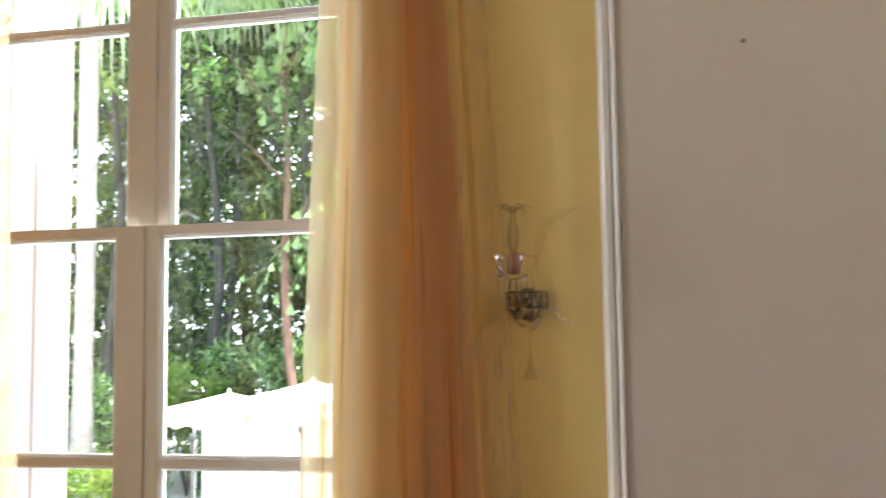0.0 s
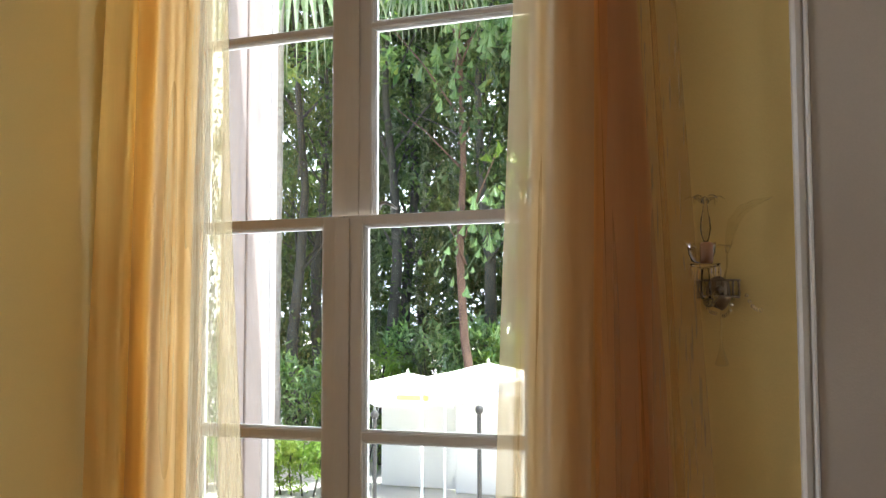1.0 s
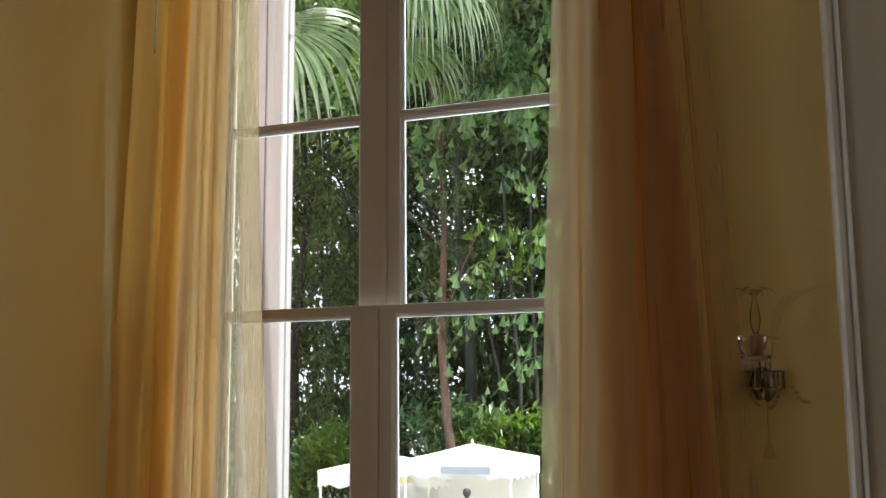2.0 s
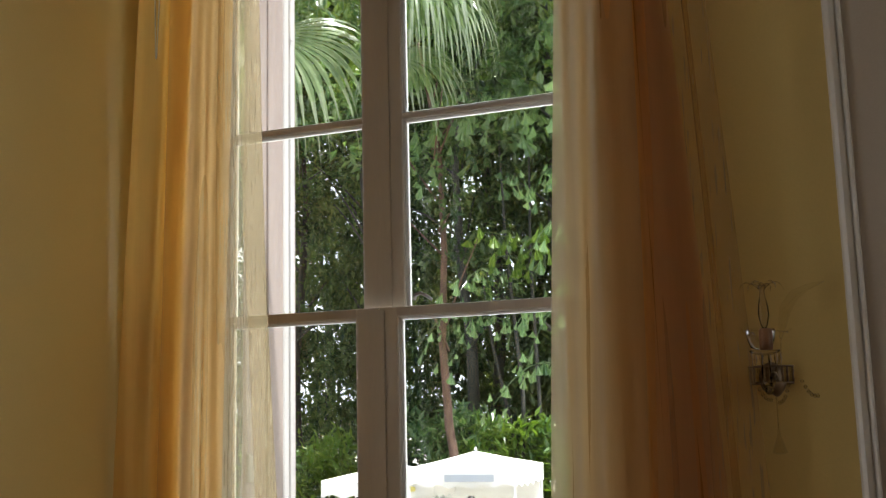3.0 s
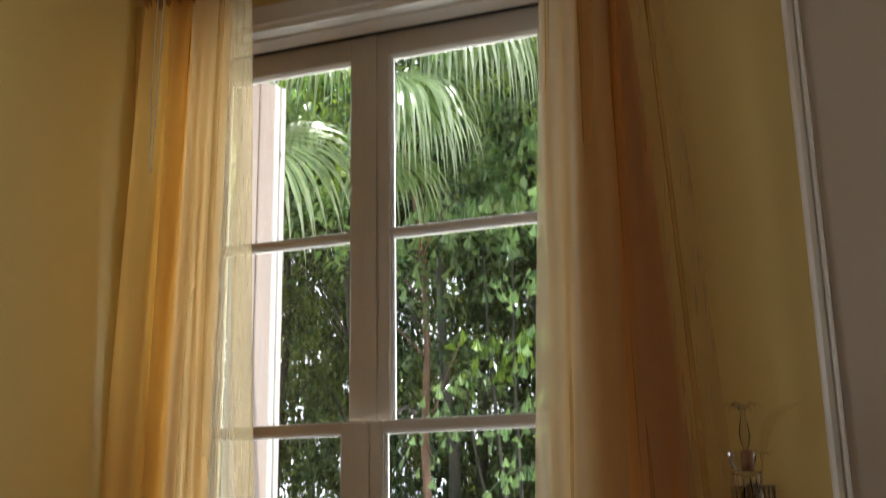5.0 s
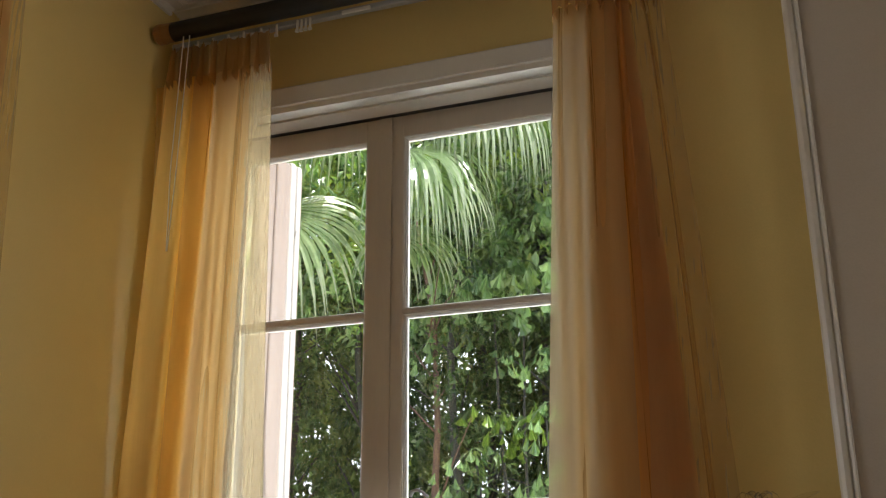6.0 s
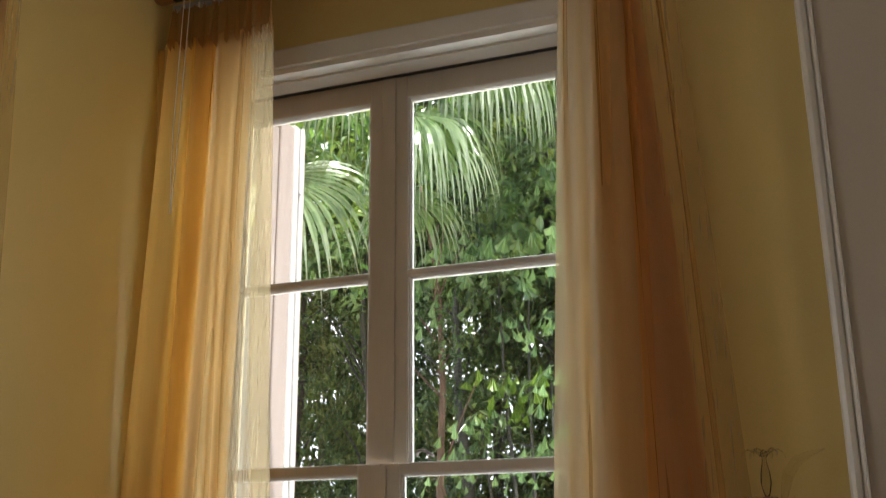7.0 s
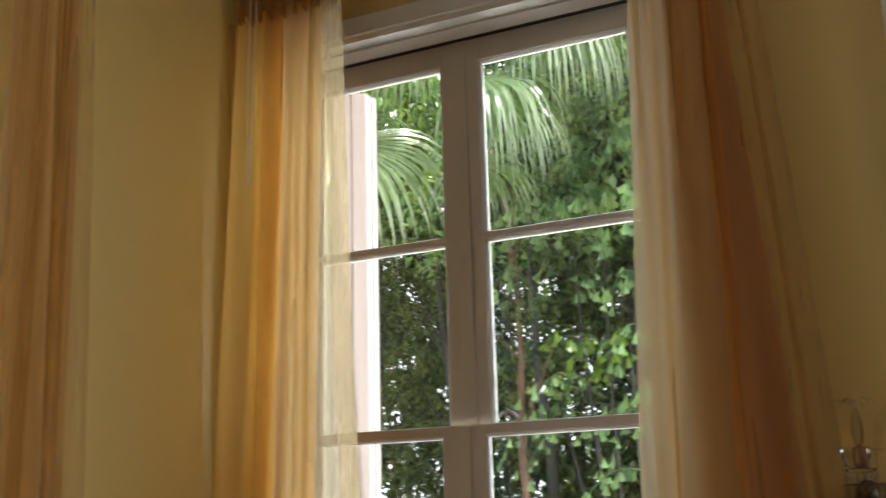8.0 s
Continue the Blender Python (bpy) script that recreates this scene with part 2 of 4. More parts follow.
# window wall in pieces round the opening
bm = bmesh.new()
add_box(bm, XL - 0.2, WX0, WY, WY + TH, 0, ZC + 0.1)
add_box(bm, WX1, XR + 0.2, WY, WY + TH, 0, ZC + 0.1)
add_box(bm, WX0, WX1, WY, WY + TH, WZ, ZC + 0.1)
tagged(link_mesh("wall_north", bm, M["wall"]), "yellow painted plaster wall with a tall window", "wall", kind="structure")

# side wall with a second window opening
SY0, SY1, SZ0, SZ1 = -2.13, -1.16, 0.25, 3.0
bm = bmesh.new()
add_box(bm, XL - 0.2, XL, SY1, WY, 0, ZC + 0.1)
add_box(bm, XL - 0.2, XL, YB, SY0, 0, ZC + 0.1)
add_box(bm, XL - 0.2, XL, SY0, SY1, SZ1, ZC + 0.1)
add_box(bm, XL - 0.2, XL, SY0, SY1, 0, SZ0)
tagged(link_mesh("wall_west", bm, M["wall"]), "yellow painted plaster side wall", "wall", kind="structure")

bm = bmesh.new()
add_box(bm, XR, XR + 0.2, -0.6, WY, 0, ZC + 0.1)
add_box(bm, XR, XR + 0.2, YB, -1.8, 0, ZC + 0.1)
add_box(bm, XR, XR + 0.2, -1.8, -0.6, 2.95, ZC + 0.1)
add_box(bm, XR, XR + 0.2, -1.8, -0.6, 0, 1.65)
tagged(link_mesh("wall_east", bm, M["wall"]), "yellow painted plaster wall with a window opening", "wall", kind="structure")
tagged(link_mesh("wall_south", box(XL - 0.2, XR + 0.2, YB - 0.2, YB, 0, ZC + 0.1), M["wall"]), "yellow painted plaster wall", "wall", kind="structure")
tagged(link_mesh("floor", box(XL - 0.2, XR + 0.2, YB - 0.2, WY + TH, -0.12, 0), M["floor"]), "brown oak board floor", "floor", kind="structure")
tagged(link_mesh("ceiling", box(XL - 0.2, XR + 0.2, YB - 0.2, WY + TH, ZC + 0.004, ZC + 0.15), M["ceiling"]), "off-white painted ceiling", "ceiling", kind="structure")

# cornice on the side wall and window wall: cove with two beads
cov = [(0, 0), (-0.008, 0), (-0.012, 0.005), (-0.009, 0.010), (-0.020, 0.018), (-0.050, 0.022), (-0.052, 0.026), (-0.066, 0.028), (-0.066, 0.034), (0, 0.034)]
cor = tagged(link_mesh("cornice_north", profile_x([(WY + a, ZC - 0.032 + b) for a, b in cov], XL, XR), M["ceiling"]), "off-white plaster cornice", "cornice", kind="structure")
bm = profile_x([(a, ZC - 0.032 + b) for a, b in cov], 0, -YB + WY - 0.070)
bm.transform(Matrix(((0, -1, 0, XL), (1, 0, 0, YB), (0, 0, 1, 0), (0, 0, 0, 1))))
bmesh.ops.recalc_face_normals(bm, faces=bm.faces[:])
tagged(link_mesh("cornice_west", bm, M["ceiling"]), "off-white plaster cornice", "cornice", kind="structure")

# greige panelled section with a white bead moulding at its edge
tagged(link_mesh("wall_panel", box(1.082, XR, WY - 0.022, WY, 0.0, ZC - 0.036, 0.002), M["panel"]), "greige painted flat wall panel", "wall panel", kind="structure")
bead = [(1.045, 0), (1.045, -0.018), (1.049, -0.026), (1.057, -0.030), (1.067, -0.028), (1.071, -0.022), (1.0735, -0.034), (1.078, -0.036), (1.082, -0.030), (1.0815, 0)]
bm = bmesh.new()
lo = [bm.verts.new((x, WY + y, 0)) for x, y in bead]
hi = [bm.verts.new((x, WY + y, ZC - 0.036)) for x, y in bead]
for i in range(len(bead)):
    j = (i + 1) % len(bead)
    bm.faces.new((lo[i], lo[j], hi[j], hi[i]))
bm.faces.new(lo[::-1]), bm.faces.new(hi)
bmesh.ops.recalc_face_normals(bm, faces=bm.faces[:])
tagged(link_mesh("trim_panel", bm, M["white"]), "white painted bead moulding at the panel edge", "moulding", kind="structure")
nail = link_mesh("nail", lathe([(0.001, -0.004), (0.003, -0.004), (0.0045, -0.002), (0.0045, 0.0)], 10, pose(1.333, WY - 0.0225, 2.196, -90, 0, 0)), M["brass"])
tagged(nail, "small dark nail head in the greige panel", "nail")


# ---------------------------------------------------------------- the garden window
win = tagged(new("window_1"), "tall white painted casement window, two leaves under two fixed lights", "window", kind="structure")

# stepped casing and head; left and right jambs
HEADP = [(WY, 3.032), (WY - 0.016, 3.032), (WY - 0.018, 3.028), (WY - 0.018, 2.983), (WY - 0.023, 2.980), (WY - 0.023, 2.974),
         (WY - 0.014, 2.972), (WY - 0.010, 2.958), (-0.086, 2.9575), (-0.086, 2.9515), (-0.024, 2.9510), (-0.024, 2.9675), (0.026, 2.9675), (0.026, 2.985), (WY, 2.985)]
part("head_casing", profile_x(HEADP, WX0 - 0.06, WX1 + 0.06), M["white"], win)


def jamb(x_in, side):
    """Casing beside the opening; side -1 or 1 points away from the glass."""
    bm = bmesh.new()
    prof = [(0.072, WY), (0.072, WY - 0.016), (0.018, WY - 0.018), (0.012, WY - 0.023), (0.006, WY - 0.014), (0.0, WY - 0.010), (-0.001, -0.082), (-0.011, -0.080), (-0.0115, -0.050), (0.0, -0.050), (0.0, 0.115), (0.012, 0.115), (0.012, WY)]
    lo = [bm.verts.new((x_in + side * a, b, 0)) for a, b in prof]
    hi = [bm.verts.new((x_in + side * a, b, 2.983)) for a, b in prof]
    for i in range(len(prof)):
        j = (i + 1) % len(prof)
        bm.faces.new((lo[i], lo[j], hi[j], hi[i]))
    bm.faces.new(lo[::-1]), bm.faces.new(hi)
    bmesh.ops.recalc_face_normals(bm, faces=bm.faces[:])
    return part("jamb_casing", bm, M["white"], win)


jamb(-0.562, -1)
jamb(0.502, 1)


def sash(name, x0, x1, z0, z1, y, holes):
    """A glazed leaf: frame pieces with a bevel round each pane. holes: (x0, x1, z0, z1) glass openings."""
    leaf = part(name, bmesh.new(), M["sash"], win)
    hx0, hx1 = holes[0][0], holes[0][1]
    top, bot = max(h[3] for h in holes), min(h[2] for h in holes)
    D0, D1 = y, y + 0.027
    E = 0.009                # glazing bevel
    part("stile", box(x0, hx0 - E, D0, D1, z0, z1, 0.0015), M["sash"], leaf)
    part("stile", box(hx1 + E, x1, D0, D1, z0, z1, 0.0015), M["sash"], leaf)
    part("top_rail", box(hx0 - E, hx1 + E, D0, D1, top + E, z1, 0.0015), M["sash"], leaf)
    part("bottom_rail", box(hx0 - E, hx1 + E, D0, D1, z0, bot - E, 0.0015), M["sash"], leaf)
    hs = sorted(holes, key=lambda h: -h[3])
    for a, b in zip(hs, hs[1:]):
        part("glazing_bar", box(hx0 - E, hx1 + E, D0, D1, b[3] + E, a[2] - E, 0.0015), M["sash"], leaf)
    for h in hs:
        # bevelled bead round the pane: stepped quarter profile
        bm = bmesh.new()
        loops = []
        for grow, yy in ((E, D0 + 0.001), (E - 0.0025, D0 + 0.001), (0.0055, D0 + 0.006), (0.004, D0 + 0.006), (0.0, D0 + 0.015), (0.0, D1 - 0.001)):
            a0, a1, b0, b1 = h[0] - grow, h[1] + grow, h[2] - grow, h[3] + grow
            loops.append([bm.verts.new(c) for c in ((a0, yy, b0), (a1, yy, b0), (a1, yy, b1), (a0, yy, b1))])
        for p, q in zip(loops, loops[1:]):
            for k in range(4):
                bm.faces.new((p[k], p[(k + 1) % 4], q[(k + 1) % 4], q[k]))
        bmesh.ops.recalc_face_normals(bm, faces=bm.faces[:])
        part("glazing_bead", bm, M["bead"], leaf, "white painted glazing bead")
        g = part("pane", box(h[0] - 0.003, h[1] + 0.003, D0 + 0.0165, D0 + 0.0205, h[2] - 0.003, h[3] + 0.003), M["glass"], leaf, "clear glass pane")
        g.visible_shadow = False
    return leaf


GL, GR = (-0.478, -0.098), (0.030, 0.437)
CL, CR = (-0.453, -0.100), (0.028, 0.434)          # glass of the casements below
ZU = [(2.402, 2.882), (1.900, 2.373)]
ZL = [(1.365, 1.862), (0.835, 1.330), (0.30, 0.80)]
for (a, b), x0, x1 in ((GL, -0.561, -0.0297), (GR, -0.0283, 0.497)):
    sash("upper_light", x0, x1, 1.872, 2.9665, 0.0, [(a, b, *z) for z in ZU])
for (a, b), x0, x1 in ((CL, -0.5495, -0.0317), (CR, -0.0283, 0.4895)):
    sash("casement_leaf", x0, x1, 0.06, 1.893, -0.045, [(a, b, *z) for z in ZL])
# cover strips where the leaves meet, and the ledge over the casements
part("cover_strip", box(-0.052, -0.012, -0.005, -0.0005, 1.894, 2.953, 0.002, 2), M["sash"], win)
part("cover_strip", box(-0.056, -0.014, -0.050, -0.0455, 0.07, 1.888, 0.002, 2), M["sash"], win)
# strip added to draw the shaded gap between head casing and sash
part("gap_shade_strip", box(WX0 + 0.002, WX1 - 0.002, -0.0235, -0.001, 2.9530, 2.9672), M["gap_shade"], win, "dark strip standing in for the shaded gap over the sash")
part("window_sill", box(WX0 - 0.06, WX1 + 0.06, WY - 0.05, 0.2, 0.0, 0.058, 0.006, 2), M["white"], win)
catch = part("window_catch", tube([(0.052, -0.012, 1.912), (0.058, -0.020, 1.922), (0.072, -0.022, 1.926), (0.085, -0.020, 1.920), (0.100, -0.014, 1.909)], [0.004, 0.005, 0.004, 0.004, 0.003]), M["steel"], win, "small worn metal window catch", True)

# second window in the side wall
win2 = tagged(new("window_2"), "white painted window in the side wall", "window", kind="structure")
part("casing", box(XL - 0.001, XL + 0.022, SY1, SY1 + 0.075, 0.0, SZ1 + 0.06, 0.003), M["white"], win2)
part("casing", box(XL - 0.001, XL + 0.022, SY0 - 0.075, SY0, 0.0, SZ1 + 0.06, 0.003), M["white"], win2)
part("casing", box(XL - 0.001, XL + 0.022, SY0, SY1, SZ1, SZ1 + 0.06, 0.003), M["white"], win2)
for ya, yb in ((SY0, (SY0 + SY1) / 2 - 0.001), ((SY0 + SY1) / 2 + 0.001, SY1)):
    part("stile", box(XL - 0.13, XL - 0.10, ya, ya + 0.055, SZ0, SZ1, 0.002), M["sash"], win2)
    part("stile", box(XL - 0.13, XL - 0.10, yb - 0.055, yb, SZ0, SZ1, 0.002), M["sash"], win2)
    for zz in (SZ0, 0.90, 1.45, 2.00, 2.48, SZ1 - 0.06):
        part("rail", box(XL - 0.129, XL - 0.101, ya + 0.055, yb - 0.055, zz, zz + (0.06 if zz in (SZ0, SZ1 - 0.06) else 0.034), 0.002), M["sash"], win2)
    g2 = part("pane", box(XL - 0.117, XL - 0.113, ya + 0.05, yb - 0.05, SZ0 + 0.05, SZ1 - 0.05), M["glass"], win2, "clear glass pane")
    g2.visible_shadow = False

# outside reveal head
tagged(link_mesh("lintel_outside", box(WX0, WX1, 0.04, WY + TH, 2.952, WZ), M["white"]), "white painted window head outside", "lintel", kind="structure")


# ---------------------------------------------------------------- open outside shutter
sh = thing("window_shutter", (-0.56, 0.18, 0.1), "open outside shutter, weathered boards coloured mauve for shade, white edge", "shutter")
SX = -0.566


def at_sh(bm):
    bm.transform(Matrix.Translation((0.56, -0.18, -0.1)))
    return bm


# mauve boards hold their shade in the colour; the sunlit stile stays white
part("board", at_sh(box(SX - 0.013, SX, 0.212, 0.325, 0.1, 3.02, 0.003)), M["shutter_shade"], sh)
part("board", at_sh(box(SX - 0.026, SX + 0.004, 0.329, 0.418, 0.1, 3.055, 0.003)), M["shutter_shade"], sh)
part("edge_stile", at_sh(box(SX - 0.034, SX + 0.004, 0.421, 0.455, 0.1, 3.07, 0.004)), M["shutter_edge"], sh, "white painted shutter stile")
part("edge_stile", at_sh(box(SX - 0.030, SX + 0.007, 0.459, 0.486, 0.1, 3.07, 0.005, 2)), M["shutter_edge"], sh, "white painted shutter stile")
part("edge_bead", at_sh(box(SX - 0.026, SX + 0.002, 0.488, 0.500, 0.1, 3.06, 0.003)), M["shutter_shade"], sh)
for hz in (0.55, 2.94):
    part("hinge", at_sh(box(SX - 0.022, SX - 0.0132, 0.121, 0.250, hz, hz + 0.035, 0.002)), M["steel"], sh, "worn iron strap hinge")
part("latch", at_sh(box(SX + 0.001, SX + 0.014, 0.206, 0.250, 1.45, 1.53, 0.004)), M["steel"], sh, "worn metal shutter latch")
part("latch", at_sh(box(SX + 0.0065, SX + 0.012, 0.450, 0.466, 2.832, 2.84, 0.001)), M["shutter_edge"], sh)


# ---------------------------------------------------------------- curtain rod, track, curtains
rod = thing("curtain_rod", (-0.607, -0.25, 3.209), "thick black curtain pole with turned oak end cap", "curtain rod")
RZ = 3.232
ax = pose(0, 0, 0, 0, 90, 0)
part("pole", lathe([(0.0275, 0.02), (0.0275, 2.3)], 24, ax), M["rod"], rod, smooth=False)
part("end_cap", lathe([(0.018, -0.040), (0.026, -0.036), (0.030, -0.028), (0.030, -0.012), (0.0285, -0.008), (0.0285, 0.019), (0.024, 0.0195)], 24, ax), M["wood"], rod, "turned oak end cap")
part("end_cap", lathe([(0.024, 2.3005), (0.027, 2.301), (0.027, 2.33), (0.030, 2.335), (0.030, 2.35), (0.018, 2.36)], 24, ax), M["wood"], rod, "turned oak end cap")
part("bracket", box(1.2, 1.23, 0.020, 0.130, -0.012, 0.012, 0.003), M["rod"], rod)
part("bracket", box(2.1, 2.13, 0.020, 0.130, -0.012, 0.012, 0.003), M["rod"], rod)

track = thing("curtain_track", (-0.62, -0.20, 3.176), "grey metal curtain track with white gliders", "curtain track")
part("rail", box(0, 1.62, -0.010, 0.010, 0.004, 0.020, 0.002), M["track"], track)
part("bracket", box(0.03, 0.06, 0.0105, 0.080, 0.000, 0.016, 0.002), M["track"], track)
part("bracket", box(1.50, 1.53, 0.0105, 0.080, 0.000, 0.016, 0.002), M["track"], track)
for gx in (0.04, 0.09, 0.14, 0.19, 0.24, 0.295, 0.345, 0.410, 0.423, 0.436, 0.449, 1.16, 1.22, 1.28, 1.34, 1.40):
    bm = box(gx - 0.003, gx + 0.003, -0.0155, -0.0105, -0.018, 0.012, 0.001)
    add_box(bm, gx - 0.0045, gx + 0.0045, -0.018, -0.0108, -0.026, -0.0185)
    part("glider", bm, M["plastic"], track)
part("joiner", box(0.545, 0.63, -0.016, -0.0105, 0.000, 0.012, 0.002), M["plastic"], track)


def lerp(a, b, f):
    return a + (b - a) * f


def cloth(span, z1, z0, folds, depth, y0, seed, cols, axis, rows=44, gather=0.55, back=0.0):
    """Hanging cloth. span(f, v): place across at fraction f (0 to 1) and height fraction v (0 top, 1 hem); back: how far a turned hem lies behind."""
    rng = random.Random(seed)
    ph = [rng.uniform(0, 6.28) for _ in range(6)]
    bm = bmesh.new()
    grid = []
    for r in range(rows + 1):
        v = r / rows
        z = z1 + (z0 - z1) * v
        row = []
        for c in range(cols + 1):
            f = c / cols
            g = min(1.0, gather + 1.2 * v)
            a = 2 * math.pi * folds * (f + 0.03 * math.sin(7 * f + ph[0]) + 0.012 * math.sin(19 * f + ph[1] + 0.8 * v))
            a += 0.9 * math.sin(1.9 * v + ph[2] + 3 * f) + 1.6 * v * (f - 0.4)
            amp = depth * g * (0.7 + 0.3 * math.sin(5 * f + ph[3]))
            y = y0 + back * f * min(1.0, 0.2 + 2.4 * v) + amp * (0.6 * math.sin(a) + 0.36 * math.sin(0.61 * a + ph[4]) + 0.16 * math.sin(1.73 * a + ph[5])) + 0.005 * math.sin(9 * v + 11 * f)
            s = span(f, v) + 0.40 * amp * math.cos(a + 0.6) + 0.003 * math.sin(6 * v + ph[5] + 9 * f)
            row.append(bm.verts.new((s, y, z) if axis == "x" else (y, s, z)))
        grid.append(row)
    for a, b in zip(grid, grid[1:]):
        for c in range(cols):
            bm.faces.new((a[c], a[c + 1], b[c + 1], b[c]))
    return bm


def curtain(label, ends, panels, z1, y0, seed, axis="x"):
    """Gathered voile curtain: panels (part name, material, span, folds, depth, columns, back), and a pinched heading between ends."""
    mid = (ends[0] + ends[1]) / 2
    cur = thing("curtain", (mid, y0, z1) if axis == "x" else (y0, mid, z1), label, "curtain", "curtains")
    for k, (nm, mat, span, folds, depth, cols, back) in enumerate(panels):
        bm = cloth(span, z1, 0.03, folds, depth, y0 + 0.001 * k, seed + k, cols, axis, back=back)
        bm.transform(Matrix.Translation(-cur.location))
        part(nm, bm, M[mat], cur, "", True)
    bm = bmesh.new()
    n, levels = 160, 6
    rows_h = []
    for r in range(levels + 1):
        g = r / levels
        row = []
        for c in range(n + 1):
            f = c / n
            a = 2 * math.pi * (9 * f + 0.12 * math.sin(9 * f + seed))
            deep = 0.010 + 0.014 * (1 - g)
            y = y0 - 0.004 + deep * math.sin(a) + 0.006 * math.sin(2.3 * a + seed)
            s = lerp(ends[0], ends[1], f) + 0.012 * math.cos(a) * (1 - 0.4 * g)
            z = lerp(z1 - 0.012 - 0.03 * abs(math.sin(a * 0.5 + 0.7)), z1 + 0.098 + 0.009 * math.sin(a + 0.4) + 0.004 * math.sin(5 * a), g)
            row.append(bm.verts.new((s, y, z) if axis == "x" else (y, s, z)))
        rows_h.append(row)
    for a, b in zip(rows_h, rows_h[1:]):
        for c in range(n):
            bm.faces.new((a[c], a[c + 1], b[c + 1], b[c]))
    bm.transform(Matrix.Translation(-cur.location))
    part("heading", bm, M["tape"], cur, "gathered brown heading", True)
    return cur


def left_lead(f, v):
    """Free edge of the thin leading cloth, with a turned hem."""
    edge = -0.277 + 0.165 * v
    return lerp(-0.44, edge, f / 0.7) if f < 0.7 else lerp(edge, edge - 0.055, (f - 0.7) / 0.3)


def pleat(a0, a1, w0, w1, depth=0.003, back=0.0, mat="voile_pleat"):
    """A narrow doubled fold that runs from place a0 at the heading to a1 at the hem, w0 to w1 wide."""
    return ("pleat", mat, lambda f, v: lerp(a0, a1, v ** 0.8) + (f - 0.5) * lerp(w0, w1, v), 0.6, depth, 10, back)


def out_left(v):
    return lerp(-0.600, -0.650, min(1, v * 2.0))


def out_right(v):
    return 0.697 + 0.2 * min(v, 0.75)


# amber outer panel carries the window's glow in its colour; tan is the midtone
curtain("sheer ochre voile curtain drawn aside beside the side wall", (-0.285, -0.600),
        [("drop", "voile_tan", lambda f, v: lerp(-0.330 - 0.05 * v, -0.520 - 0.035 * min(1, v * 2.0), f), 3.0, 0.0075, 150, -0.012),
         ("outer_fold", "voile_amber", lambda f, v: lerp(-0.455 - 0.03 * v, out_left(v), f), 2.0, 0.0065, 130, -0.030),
         # return: added to close the gap and tint light on the side wall
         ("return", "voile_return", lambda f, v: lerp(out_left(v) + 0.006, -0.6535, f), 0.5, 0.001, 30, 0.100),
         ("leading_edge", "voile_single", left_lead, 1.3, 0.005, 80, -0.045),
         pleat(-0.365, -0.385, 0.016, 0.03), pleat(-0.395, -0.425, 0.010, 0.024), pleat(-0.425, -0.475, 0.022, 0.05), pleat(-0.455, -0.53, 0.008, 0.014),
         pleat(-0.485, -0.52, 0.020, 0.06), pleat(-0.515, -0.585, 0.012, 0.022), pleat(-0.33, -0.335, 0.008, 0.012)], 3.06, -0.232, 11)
# pale to brown panels put the fade of window light into colour
curtain("sheer ochre voile curtain drawn aside beside the crystal sconce", (0.505, 0.785),
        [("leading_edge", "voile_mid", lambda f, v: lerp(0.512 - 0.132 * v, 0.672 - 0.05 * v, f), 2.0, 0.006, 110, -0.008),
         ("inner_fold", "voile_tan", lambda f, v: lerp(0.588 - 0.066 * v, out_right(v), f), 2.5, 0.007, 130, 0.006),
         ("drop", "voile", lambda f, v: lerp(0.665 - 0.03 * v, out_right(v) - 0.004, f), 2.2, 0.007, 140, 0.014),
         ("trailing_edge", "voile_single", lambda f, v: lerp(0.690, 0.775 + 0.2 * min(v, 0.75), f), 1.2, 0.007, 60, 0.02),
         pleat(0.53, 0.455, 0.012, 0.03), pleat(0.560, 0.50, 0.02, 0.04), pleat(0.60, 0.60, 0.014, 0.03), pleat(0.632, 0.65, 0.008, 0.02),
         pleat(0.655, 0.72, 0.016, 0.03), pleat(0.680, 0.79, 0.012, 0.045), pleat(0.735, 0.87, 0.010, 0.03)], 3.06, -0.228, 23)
curtain("sheer ochre voile curtain of the side window", (-0.90, -1.06),
        [("leading_edge", "voile_single", lambda f, v: lerp(lerp(-0.86, -0.765, min(1, v * 1.7)), -0.95, f), 1.2, 0.008, 50, 0.0),
         ("drop", "voile_tan", lambda f, v: lerp(lerp(-0.90, -0.83, min(1, v * 1.7)), lerp(-1.06, -1.10, v), f), 2.5, 0.012, 110, 0.0),
         pleat(-0.93, -0.88, 0.03, 0.06), pleat(-0.99, -0.98, 0.02, 0.05), pleat(-1.03, -1.05, 0.02, 0.03)], 3.06, XL + 0.11, 37, axis="y")
side_rod = thing("curtain_rod", (XL + 0.13, -0.79, 3.209), "thick black curtain pole with turned oak end cap", "curtain rod")
ay = pose(0, 0, 0, 90, 0, 0)
part("pole", lathe([(0.0255, 0.02), (0.0255, 1.7)], 24, ay), M["rod"], side_rod)
part("end_cap", lathe([(0.018, -0.040), (0.026, -0.036), (0.030, -0.028), (0.030, -0.012), (0.0285, -0.008), (0.0285, 0.019), (0.024, 0.0195)], 24, ay), M["wood"], side_rod)
part("bracket", box(-0.130, -0.020, -0.09, -0.06, -0.012, 0.012, 0.003), M["rod"], side_rod)

# draw cords of the curtain
cord = thing("draw_cord", (-0.545, -0.262, 3.16), "two thin white draw cords hanging from the track", "cord")
part("cord", tube([(0, 0, 0.02), (-0.004, -0.004, -0.4), (0.004, -0.004, -0.62)], 0.0016, 6), M["plastic"], cord)
